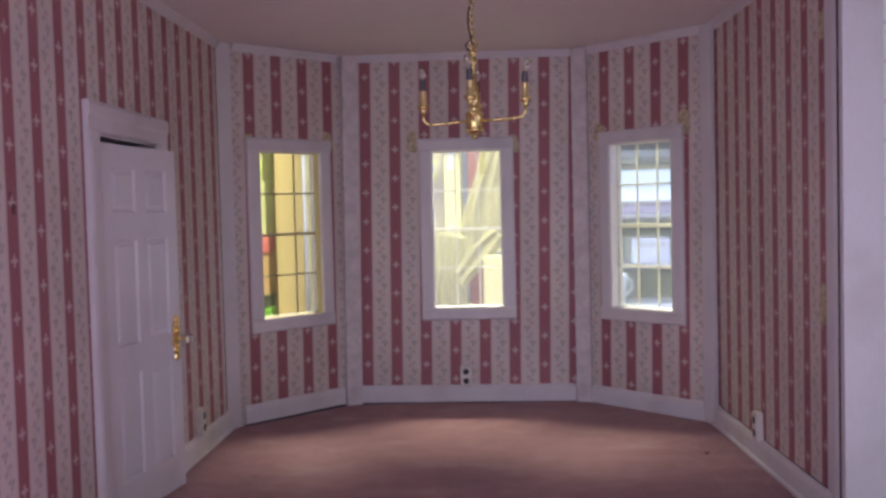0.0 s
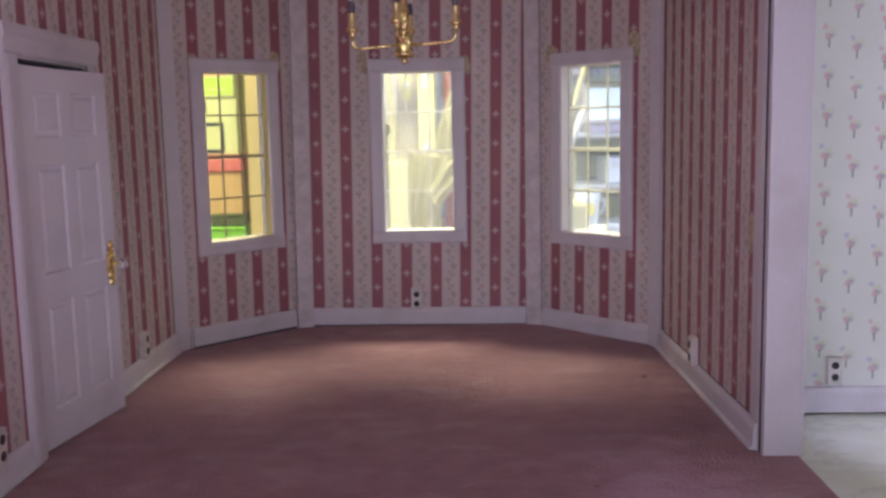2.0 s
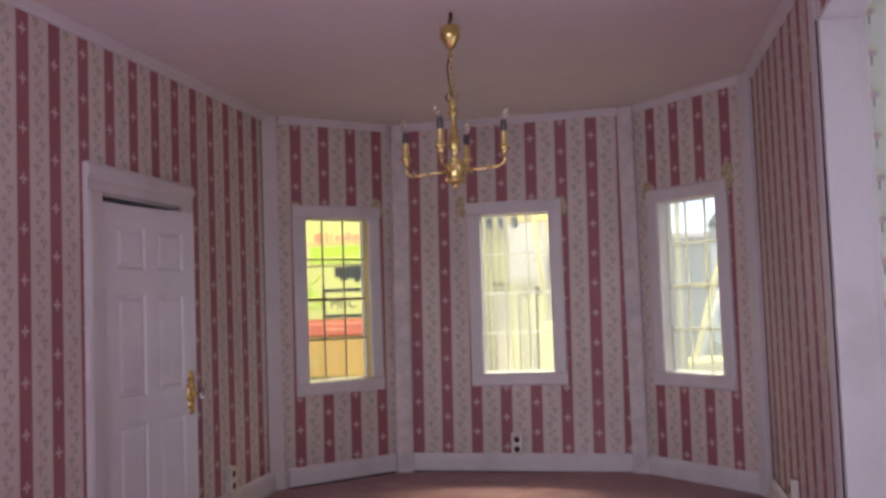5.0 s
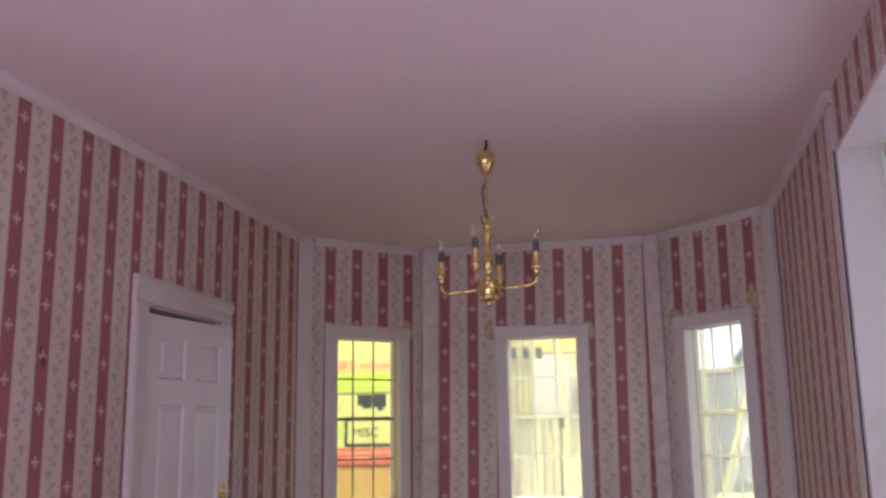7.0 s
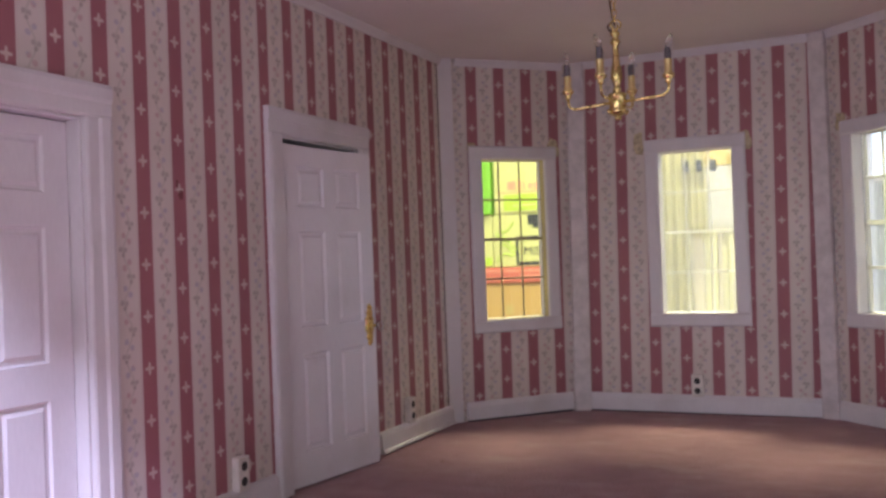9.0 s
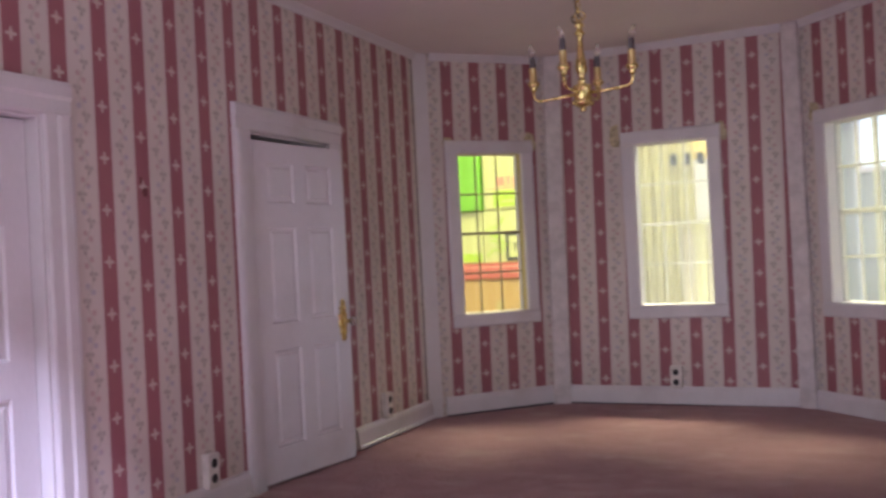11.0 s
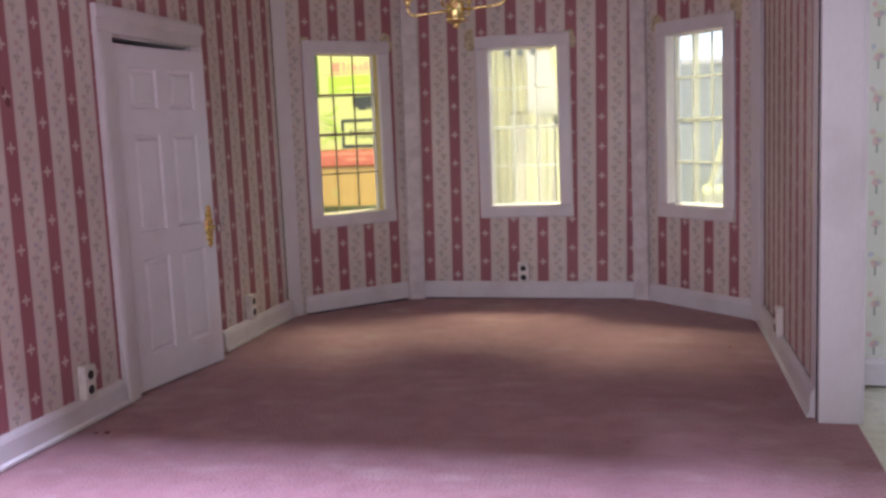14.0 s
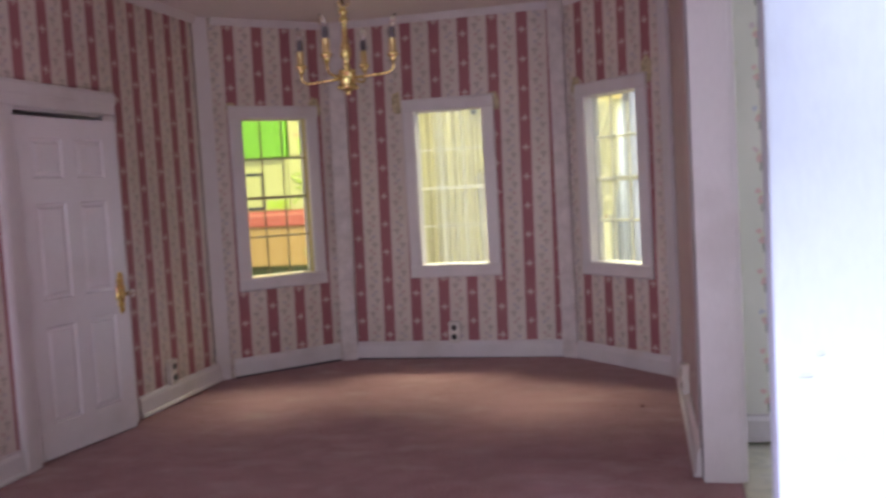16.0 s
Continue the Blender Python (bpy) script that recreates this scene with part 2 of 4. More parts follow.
BLACK = plain("black_plastic", (0.02, 0.018, 0.018), 0.4)
# near-black for strips and sheets that stand in for shade
DARK = plain("painted_shade", (0.03, 0.03, 0.04), 0.8)


def hazed_acrylic():
    """Clear acrylic with a pale translucent layer that imitates the haze of reflections."""
    n = Nodes("hazed_acrylic", 0.04)
    o = n.coords()
    n.colour((1, 1, 1))
    # uneven share of pale layer, standing in for reflected glare
    haze = n.m("ADD", 0.04, n.m("MULTIPLY", n.noise(o, 30.0, 5.0), 0.07))
    n.b.inputs["Transmission Weight"].default_value = 1.0
    n.b.inputs["IOR"].default_value = 1.46
    glare = n.mat.node_tree.nodes.new("ShaderNodeBsdfTranslucent")
    glare.inputs["Color"].default_value = (0.8, 0.86, 0.92, 1)
    both = n.mat.node_tree.nodes.new("ShaderNodeMixShader")
    out = [x for x in n.mat.node_tree.nodes if x.type == "OUTPUT_MATERIAL"][0]
    links = n.mat.node_tree.links
    n.put(both.inputs[0], haze)
    links.new(n.b.outputs[0], both.inputs[1])
    links.new(glare.outputs[0], both.inputs[2])
    links.new(both.outputs[0], out.inputs["Surface"])
    return n.mat


HAZED = hazed_acrylic()
POST = plain("aged_cream_paint", (0.64, 0.58, 0.57), 0.55)
PANE, CRYSTAL, BULB = glass("acrylic_pane", 0.03), glass("cut_crystal", 0.0, ior=1.5), glass("bulb_glass", 0.0)
MUNTIN = painted("muntin_paint", (0.72, 0.70, 0.66), 0.5)


def thin_plastic(name, base, through_light):
    """Thin plastic strip that lets part of the light through."""
    n = Nodes(name, 0.4)
    n.colour(n.mix(n.noise(n.coords(), 90.0), tuple(0.9 * c for c in base), base))
    thin, both = n.t.nodes.new("ShaderNodeBsdfTranslucent"), n.t.nodes.new("ShaderNodeMixShader")
    thin.inputs[0].default_value, both.inputs[0].default_value = (*base, 1), through_light
    n.t.links.new(n.b.outputs[0], both.inputs[1])
    n.t.links.new(thin.outputs[0], both.inputs[2])
    n.t.links.new(both.outputs[0], n.t.nodes["Material Output"].inputs[0])
    return n.mat


STRIP = thin_plastic("cream_plastic_strip", (0.86, 0.85, 0.76), 0.6)
WIRE = plain("copper_wire", (0.10, 0.05, 0.03), 0.5, 0.6)
BROWN = plain("brown_stain", (0.19, 0.07, 0.07), 0.9)
CREAM_WALL = painted("workshop_wall_paint", (0.62, 0.58, 0.46), 0.8)
GREY_WALL = painted("workshop_grey_paint", (0.28, 0.30, 0.33), 0.8)
BENCH = plain("bench_board", (0.24, 0.20, 0.13), 0.6, scale=40.0)
CONCRETE = plain("concrete", (0.3, 0.3, 0.29), 0.8, scale=10.0)
KRAFT = card("kraft_board", (0.459, 0.297, 0.085))
WHITE_CARD = card("white_board", (0.528, 0.536, 0.176))
CREAM_CARD = card("cream_board", (0.50, 0.48, 0.235))
LIME = plain("lime_plastic", (0.187, 0.442, 0.034), 0.45)
LIME_PRINT = plain("lime_print", (0.383, 0.544, 0.043), 0.7)
RED_PRINT = plain("red_print", (0.476, 0.128, 0.068), 0.6)
PALE_RED = plain("faded_red_print", (0.648, 0.27, 0.144), 0.7)
INK = plain("black_ink", (0.03, 0.035, 0.03), 0.7)
PINE = card("pine", (0.44, 0.343, 0.106), 0.3)
PALE_WOOD = card("pale_wood", (0.456, 0.418, 0.251), 0.25)
KRAFT_RED = card("red_brown_board", (0.26, 0.12, 0.09))
WHITE_PLAIN = card("plain_white_board", (0.72, 0.72, 0.66))
PALE_BOARD = card("pale_grey_board", (0.461, 0.446, 0.374))
LILAC = plain("lilac_plastic", (0.42, 0.38, 0.50), 0.5)
STEEL = plain("grey_steel", (0.44, 0.48, 0.53), 0.45, 0.1)
APPLIANCE = plain("white_enamel", (0.56, 0.65, 0.76), 0.3)
# dark olive that paints the shade under the stacked boxes
OLIVE = plain("under_box_shade", (0.09, 0.10, 0.03), 0.5)
# muntins darkened in the colour itself to look backlit
BACKLIT = painted("backlit_muntin_tan", (0.30, 0.25, 0.14), 0.5)
RAW = card("raw_wood_edge", (0.56, 0.46, 0.20), 0.3)
SLATE = plain("slate_paint", (0.13, 0.16, 0.23), 0.5)
YELLOW = plain("yellow_label", (0.561, 0.527, 0.136), 0.6)
SKY_GLOW = glow("window_sky", (0.58, 0.78, 1.0), 1.5)

CLOTH = Nodes("cream_cloth", 0.85)
_o = CLOTH.coords()
CLOTH.colour(CLOTH.mix(CLOTH.step(CLOTH.noise(_o, 60.0), 0.3, 0.7), (0.54, 0.51, 0.27), (0.62, 0.59, 0.33)))
CLOTH.bump(CLOTH.noise(CLOTH.scale(_o, (6.0, 1.0, 1.0)), 90.0), 0.0006, 0.3)
_thin, _mixed = CLOTH.t.nodes.new("ShaderNodeBsdfTranslucent"), CLOTH.t.nodes.new("ShaderNodeMixShader")
_thin.inputs[0].default_value, _mixed.inputs[0].default_value = (0.6, 0.57, 0.32, 1), 0.25
CLOTH.t.links.new(CLOTH.b.outputs[0], _mixed.inputs[1])
CLOTH.t.links.new(_thin.outputs[0], _mixed.inputs[2])
CLOTH.t.links.new(_mixed.outputs[0], CLOTH.t.nodes["Material Output"].inputs[0])
CLOTH = CLOTH.mat

SHEER = plain("pale_sheer_cloth", (0.496, 0.512, 0.496), 0.85)

# ---------------------------------------------------------------- mesh helpers (all in centimetres)


def finish(name, bm, mats, parent=None, label="", smooth=False):
    """One mesh object out of a bmesh in centimetres, under parent if there is one."""
    bmesh.ops.scale(bm, vec=(CM, CM, CM), verts=bm.verts)
    me = bpy.data.meshes.new(name)
    bm.to_mesh(me)
    bm.free()
    for m in mats if isinstance(mats, (list, tuple)) else [mats]:
        me.materials.append(m)
    if smooth:
        for p in me.polygons:
            p.use_smooth = True
    ob = new(name, me)
    if parent:
        ob.parent = parent
    if label:
        ob["label"] = label
    return ob


def part(name, bm, mat, parent, label="", smooth=False):
    return finish(name, bm, mat, parent, label, smooth)


def thing(name, m, label, category, group="", kind=""):
    """An empty at a thing's base; m in centimetres."""
    ob = new(name)
    ob.empty_display_size = 0.01
    m = m.copy()
    m.translation *= CM
    ob.matrix_world = m
    return tagged(ob, label, category, group, kind)


def box(x0, x1, y0, y1, z0, z1, bevel=0.0, bm=None, mat=0):
    own = bmesh.new()
    bmesh.ops.create_cube(own, size=1.0)
    for v in own.verts:
        v.co = (x0 + (v.co.x + 0.5) * (x1 - x0), y0 + (v.co.y + 0.5) * (y1 - y0), z0 + (v.co.z + 0.5) * (z1 - z0))
    if bevel:
        bmesh.ops.bevel(own, geom=own.edges[:], offset=bevel, segments=2, affect="EDGES", profile=0.6)
    for f in own.faces:
        f.material_index = mat
    return join(bm, own)


def join(bm, own):
    if bm is None:
        return own
    me = bpy.data.meshes.new("tmp")
    own.to_mesh(me)
    own.free()
    bm.from_mesh(me)
    bpy.data.meshes.remove(me)
    return bm


def bar(profile, length, axis="X", bm=None):
    """A profile of (out, up) pairs, drawn along an axis: X runs along the wall, Z upright (then 'up' counts sideways)."""
    own = bmesh.new()
    ends = []
    for t in (0.0, length):
        ends.append([own.verts.new((t, -o, w) if axis == "X" else (w, -o, t)) for o, w in profile])
    n = len(profile)
    for i in range(n):
        own.faces.new((ends[0][i], ends[0][(i + 1) % n], ends[1][(i + 1) % n], ends[1][i]))
    own.faces.new(ends[0][::-1])
    own.faces.new(ends[1])
    bmesh.ops.recalc_face_normals(own, faces=own.faces[:])
    return join(bm, own)


def lathe(profile, steps=24, bm=None, at=(0, 0, 0)):
    """A turned body of (radius, height) pairs."""
    own = bmesh.new()
    rings = []
    for r, h in profile:
        rings.append([own.verts.new((at[0] + r * math.cos(2 * math.pi * i / steps), at[1] + r * math.sin(2 * math.pi * i / steps), at[2] + h)) for i in range(steps)])
    for a, b in zip(rings, rings[1:]):
        for i in range(steps):
            own.faces.new((a[i], a[(i + 1) % steps], b[(i + 1) % steps], b[i]))
    own.faces.new(rings[0][::-1])
    own.faces.new(rings[-1])
    return join(bm, own)


def tube(points, radius, steps=10, bm=None, closed=False):
    """A round rod along a line of points."""
    own = bmesh.new()
    pts = [Vector(p) for p in points]
    rings, side = [], None
    for i, p in enumerate(pts):
        before = pts[i - 1] if i or closed else p
        after = pts[(i + 1) % len(pts)] if i < len(pts) - 1 or closed else p
        d = (after - before).normalized()
        if side is None:
            side = d.orthogonal().normalized()
        side = (side - d * side.dot(d)).normalized()
        up = d.cross(side)
        rings.append([own.verts.new(p + radius * (math.cos(2 * math.pi * k / steps) * side + math.sin(2 * math.pi * k / steps) * up)) for k in range(steps)])
    pairs = list(zip(rings, rings[1:])) + ([(rings[-1], rings[0])] if closed else [])
    for a, b in pairs:
        for k in range(steps):
            own.faces.new((a[k], a[(k + 1) % steps], b[(k + 1) % steps], b[k]))
    if not closed:
        own.faces.new(rings[0][::-1])
        own.faces.new(rings[-1])
    return join(bm, own)


def blot(w, h, thick, seed, bm=None):
    """A thin uneven smear lying on a wall (x along it, z up)."""
    own, rnd, n = bmesh.new(), random.Random(seed), 14
    ring = []
    for i in range(n):
        a, k = 2 * math.pi * i / n, rnd.uniform(0.8, 1.15)
        c, s = math.cos(a), math.sin(a)
        e = 1.0 / max(abs(c), abs(s)) ** 0.6
        ring.append((w / 2 * c * e * k, h / 2 * s * e * k))
    back = [own.verts.new((x, 0, z)) for x, z in ring]
    front = [own.verts.new((x * 0.86, -thick, z * 0.86)) for x, z in ring]
    for i in range(n):
        own.faces.new((back[i], back[(i + 1) % n], front[(i + 1) % n], front[i]))
    own.faces.new(front)
    bmesh.ops.recalc_face_normals(own, faces=own.faces[:])
    return join(bm, own)


class Wall:
    """A wall from p to q with the room on its right-hand side. Its own frame: x along it, y out of the room, z up."""

    def __init__(self, name, p, q, height, thick, holes, paper, shift, label, z0=0.0, back=None, lift=0.0, lean=0.0):
        self.p, self.q = Vector((*p, 0)), Vector((*q, 0))
        d = self.q - self.p
        self.length = d.length
        self.m = Matrix.Translation(self.p) @ Matrix.Rotation(math.atan2(d.y, d.x), 4, "Z")
        us = sorted({0.0, self.length, *(h[0] for h in holes), *(h[1] for h in holes)})
        zs = sorted({z0, height, *(h[2] for h in holes), *(h[3] for h in holes)})
        bm = bmesh.new()
        uv = bm.loops.layers.uv.new("UVMap")

        def solid(i, j):
            if not (0 <= i < len(us) - 1 and 0 <= j < len(zs) - 1):
                return False
            a, b = (us[i] + us[i + 1]) / 2, (zs[j] + zs[j + 1]) / 2
            return not any(h[0] < a < h[1] and h[2] < b < h[3] for h in holes)

        def quad(corners, mat):
            f = bm.faces.new([bm.verts.new(c) for c in corners])
            f.material_index = mat
            for loop in f.loops:
                loop[uv].uv = (loop.vert.co.x + shift - lean * loop.vert.co.z, loop.vert.co.z + lift + lean * loop.vert.co.x)

        for i in range(len(us) - 1):
            for j in range(len(zs) - 1):
                if not solid(i, j):
                    continue
                a, b, c, d2 = us[i], us[i + 1], zs[j], zs[j + 1]
                quad([(a, 0, c), (b, 0, c), (b, 0, d2), (a, 0, d2)], 0)
                quad([(b, thick, c), (a, thick, c), (a, thick, d2), (b, thick, d2)], 1)
                if not solid(i - 1, j):
                    quad([(a, thick, c), (a, 0, c), (a, 0, d2), (a, thick, d2)], 2)
                if not solid(i + 1, j):
                    quad([(b, 0, c), (b, thick, c), (b, thick, d2), (b, 0, d2)], 2)
                if not solid(i, j - 1):
                    quad([(a, 0, c), (a, thick, c), (b, thick, c), (b, 0, c)], 2)
                if not solid(i, j + 1):
                    quad([(a, 0, d2), (b, 0, d2), (b, thick, d2), (a, thick, d2)], 2)
        bmesh.ops.remove_doubles(bm, verts=bm.verts, dist=1e-4)
        self.ob = finish(name, bm, [paper, back or OUTER, WHITE])
        m = self.m.copy()
        m.translation *= CM
        self.ob.matrix_world = m
        tagged(self.ob, label, "wall", kind="structure")

    def at(self, u, y=0.0, z=0.0):
        return self.m @ Matrix.Translation((u, y, z))

# ---------------------------------------------------------------- structure of the little room
TOP = 25.2
WIN = (6.95, 18.2)          # height of the window openings
HALF = 2.47                 # half their width
PITCH = 2.145


def opening(c):
    return (c - HALF, c + HALF, *WIN)


def centred(u):
    """Shift of the paper that puts a rose stripe's middle at u."""
    return PITCH / 2 - u


PAPER = "rose and cream striped wallpaper with crosses and trailing vines"
west = Wall("wall_west", (-16.12, 13.0), (-16.75, 61.4), TOP, 1.0, [(7.15, 15.15, 0.0, 17.05), (28.05, 35.6, 0.0, 17.75)], STRIPES, centred(18.33), PAPER, lift=-0.06)
bay_west = Wall("wall_northwest", (-16.4, 61.4), (-9.8, 68.4), TOP, 0.7, [opening(4.75)], STRIPES, centred(1.54), PAPER, lift=-0.66, lean=0.009)
north = Wall("wall_north", (-9.8, 68.4), (7.3, 68.4), TOP, 0.7, [opening(8.75)], STRIPES, centred(1.20), PAPER, lift=0.22, lean=0.0165)
bay_east = Wall("wall_northeast", (7.3, 68.4), (14.7, 60.9), TOP, 0.7, [opening(5.05)], STRIPES, centred(1.78), PAPER, lift=0.42, lean=0.011)
east = Wall("wall_east", (14.7, 60.9), (15.25, 40.9), TOP, 1.45, [], STRIPES, centred(1.0), PAPER, back=POSIES)
header = Wall("wall_east_header", (15.27, 40.6), (15.6, 13.0), TOP, 1.45, [], STRIPES, centred(0.9), PAPER + " above the wide opening", z0=22.7, back=POSIES)
parlour = Wall("wall_parlour", (16.5, 46.6), (60.0, 46.6), TOP, 1.0, [], POSIES, 0.05, "white wallpaper with rows of small pink and blue posies", lift=0.3)
parlour_side = Wall("wall_parlour_side", (60.0, 46.6), (60.0, 25.2), TOP, 1.0, [], POSIES, 0.0, "white wallpaper with small pink and blue posies")
tagged(header.ob, kind="structure")


def slab(name, outline, z0, z1, mat, label, category, bevel=0.0):
    bm = bmesh.new()
    low = [bm.verts.new((x, y, z0)) for x, y in outline]
    high = [bm.verts.new((x, y, z1)) for x, y in outline]
    n = len(outline)
    for i in range(n):
        bm.faces.new((low[i], low[(i + 1) % n], high[(i + 1) % n], high[i]))
    bm.faces.new(low[::-1])
    bm.faces.new(high)
    bmesh.ops.recalc_face_normals(bm, faces=bm.faces[:])
    return tagged(finish(name, bm, mat), label, category, kind="structure")


slab("floor", [(-17.9, 8.0), (16.7, 8.0), (16.7, 40.6), (16.4, 61.0), (7.6, 69.2), (-10.1, 69.2), (-17.9, 61.8)], -1.2, 0.0, CARPET,
     "dusty rose short-pile carpet with lighter patches of wear and painted highlights", "carpet")
slab("floor_parlour", [(16.7, 20.0), (61.0, 20.0), (61.0, 47.6), (16.7, 47.6)], -1.2, -0.12, VINYL, "pale green marbled vinyl floor", "floor")
slab("ceiling", [(-17.9, 13.0), (16.65, 13.0), (16.4, 61.4), (7.7, 69.4), (-10.2, 69.4), (-17.9, 61.8)], TOP, TOP + 1.0, CEIL, "plain pinkish off-white painted ceiling", "ceiling")
slab("ceiling_parlour", [(16.66, 24.0), (61.0, 24.0), (61.0, 47.6), (16.66, 47.6)], TOP, TOP + 1.0, CEIL, "plain off-white painted ceiling", "ceiling")
tagged(finish("wall_front", box(16.4, 24.0, 23.8, 25.2, -1.2, 26.2, 0.12), OUTER), "pale blue-white painted front wall pier", "wall", kind="structure")

# jamb board on the end of the east wall and its casing
tagged(finish("trim", box(15.2, 16.75, 40.45, 40.9, 0.0, 22.7, 0.05), WHITE), "white painted jamb board on the wall's end", "trim", kind="structure")
tagged(finish("trim", box(15.22, 16.75, 13.0, 40.45, 22.45, 22.7, 0.04), WHITE), "white painted board under the opening's header", "trim", kind="structure")
casing = finish("trim", bar([(0, 0), (0.1, 0.06), (0.14, 1.0), (0.1, 1.3), (0, 1.3)], 24.6, "Z"), WHITE)
m = east.at(18.6)
m.translation *= CM
casing.matrix_world = m
tagged(casing, "narrow white casing at the wall's end", "trim", kind="structure")

# thin dark strip in place of the shadow line at the jamb
tagged(finish("trim", box(15.15, 15.205, 40.88, 40.96, 0.02, 22.6), DARK), "dark strip painted as the shade beside the jamb board", "trim", kind="structure")
tagged(finish("trim", box(16.74, 16.95, 40.6, 41.7, 0.0, 22.7, 0.04), WHITE), "white casing on the parlour side", "trim", kind="structure")
# dark strips imitating the shadow lines at paper edges and baseboard tops
for w_, u_ in ((east, 0.92), (west, 47.35)):
    shade_strip = finish("shade_strip", box(-0.05, 0.05, -0.012, -0.002, 1.2, TOP - 0.5), DARK, w_.ob)
    shade_strip.location = (u_ * CM, 0, 0)
for w_, a_, b_ in ((east, 0.9, 18.5), (west, 37.1, 47.3)):
    shade_strip = finish("shade_strip", box(0.0, b_ - a_, -0.012, -0.002, 1.2, 1.29), DARK, w_.ob)
    shade_strip.location = (a_ * CM, 0, 0)
BOARD = [(0, 0), (0.3, 0), (0.3, 0.9), (0.24, 1.0), (0.2, 1.12), (0.1, 1.2), (0, 1.2)]
SHOE = [(0, 0), (0.42, 0), (0.42, 0.12), (0.3, 0.22), (0.27, 0.95), (0.2, 1.12), (0.1, 1.22), (0, 1.22)]
CROWN = [(0, 0), (0.1, 0.02), (0.16, 0.2), (0.3, 0.42), (0.3, 0.5), (0, 0.5)]


def run(wall, a, b, profile, z, name, label, tilt=0.0):
    ob = finish(name, bar(profile, b - a), WHITE)
    m = wall.at(a, -0.004, z) @ Matrix.Rotation(radians(tilt), 4, "Y")
    m.translation *= CM
    ob.matrix_world = m
    return tagged(ob, label, "trim", kind="structure")


# dark strips that put the shade under the bay's baseboards into colour
for w_, a_, b_ in ((bay_west, 0.6, 8.8), (north, 0.8, 16.3), (bay_east, 0.8, 9.8)):
    shade_strip = finish("shade_strip", box(0.0, b_ - a_, -0.27, -0.002, 0.003, 0.1), DARK, w_.ob)
    shade_strip.location = (a_ * CM, 0, 0)
SKIRT = "white painted baseboard with a small dark gap below"
run(west, 16.75, 26.6, SHOE, 0.06, "baseboard", SKIRT)
run(west, 37.2, 47.6, SHOE, 0.08, "baseboard", SKIRT)
run(bay_west, 0.55, 8.85, BOARD, 0.12, "baseboard", SKIRT, -0.3)
run(north, 0.75, 16.3, BOARD, 0.12, "baseboard", SKIRT, 0.25)
run(bay_east, 0.7, 9.9, BOARD, 0.02, "baseboard", SKIRT)
run(east, 0.6, 19.75, SHOE, 0.02, "baseboard", SKIRT)
run(parlour, 0.2, 43.0, [(0, 0), (0.3, 0), (0.3, 1.0), (0.2, 1.2), (0, 1.25)], 0.06, "baseboard", "white baseboard with a dark gap above the floor")
for w, a, b in ((west, 0.0, 47.7), (bay_west, 0.5, 9.0), (north, 0.6, 16.5), (bay_east, 0.6, 9.9), (east, 0.5, 20.0)):
    run(w, a, b, CROWN, TOP - 0.5, "trim", "thin white crown moulding under the ceiling")


def corner_post(x, y, angle, width, out, label="flat white corner strip between papered walls", paint=WHITE, lean=0.0):
    ob = finish("trim", box(-width / 2, width / 2, -out, 0.35, 0.0, TOP - 0.02, 0.05), paint)
    ob.matrix_world = Matrix.Translation((x * CM, y * CM, 0)) @ Matrix.Rotation(radians(angle), 4, "Z") @ Matrix.Rotation(radians(lean), 4, "Y")
    tagged(ob, label, "trim", kind="structure")


corner_post(-16.62, 60.9, 52.0, 1.5, 0.12)
corner_post(-9.6, 68.1, 22.0, 1.15, 0.35, "flat aged cream corner strip between papered walls", POST, 0.7)
corner_post(7.15, 68.1, -22.0, 1.1, 0.35, "flat aged cream corner strip between papered walls", POST)
corner_post(14.55, 60.8, -67.0, 1.15, 0.35)


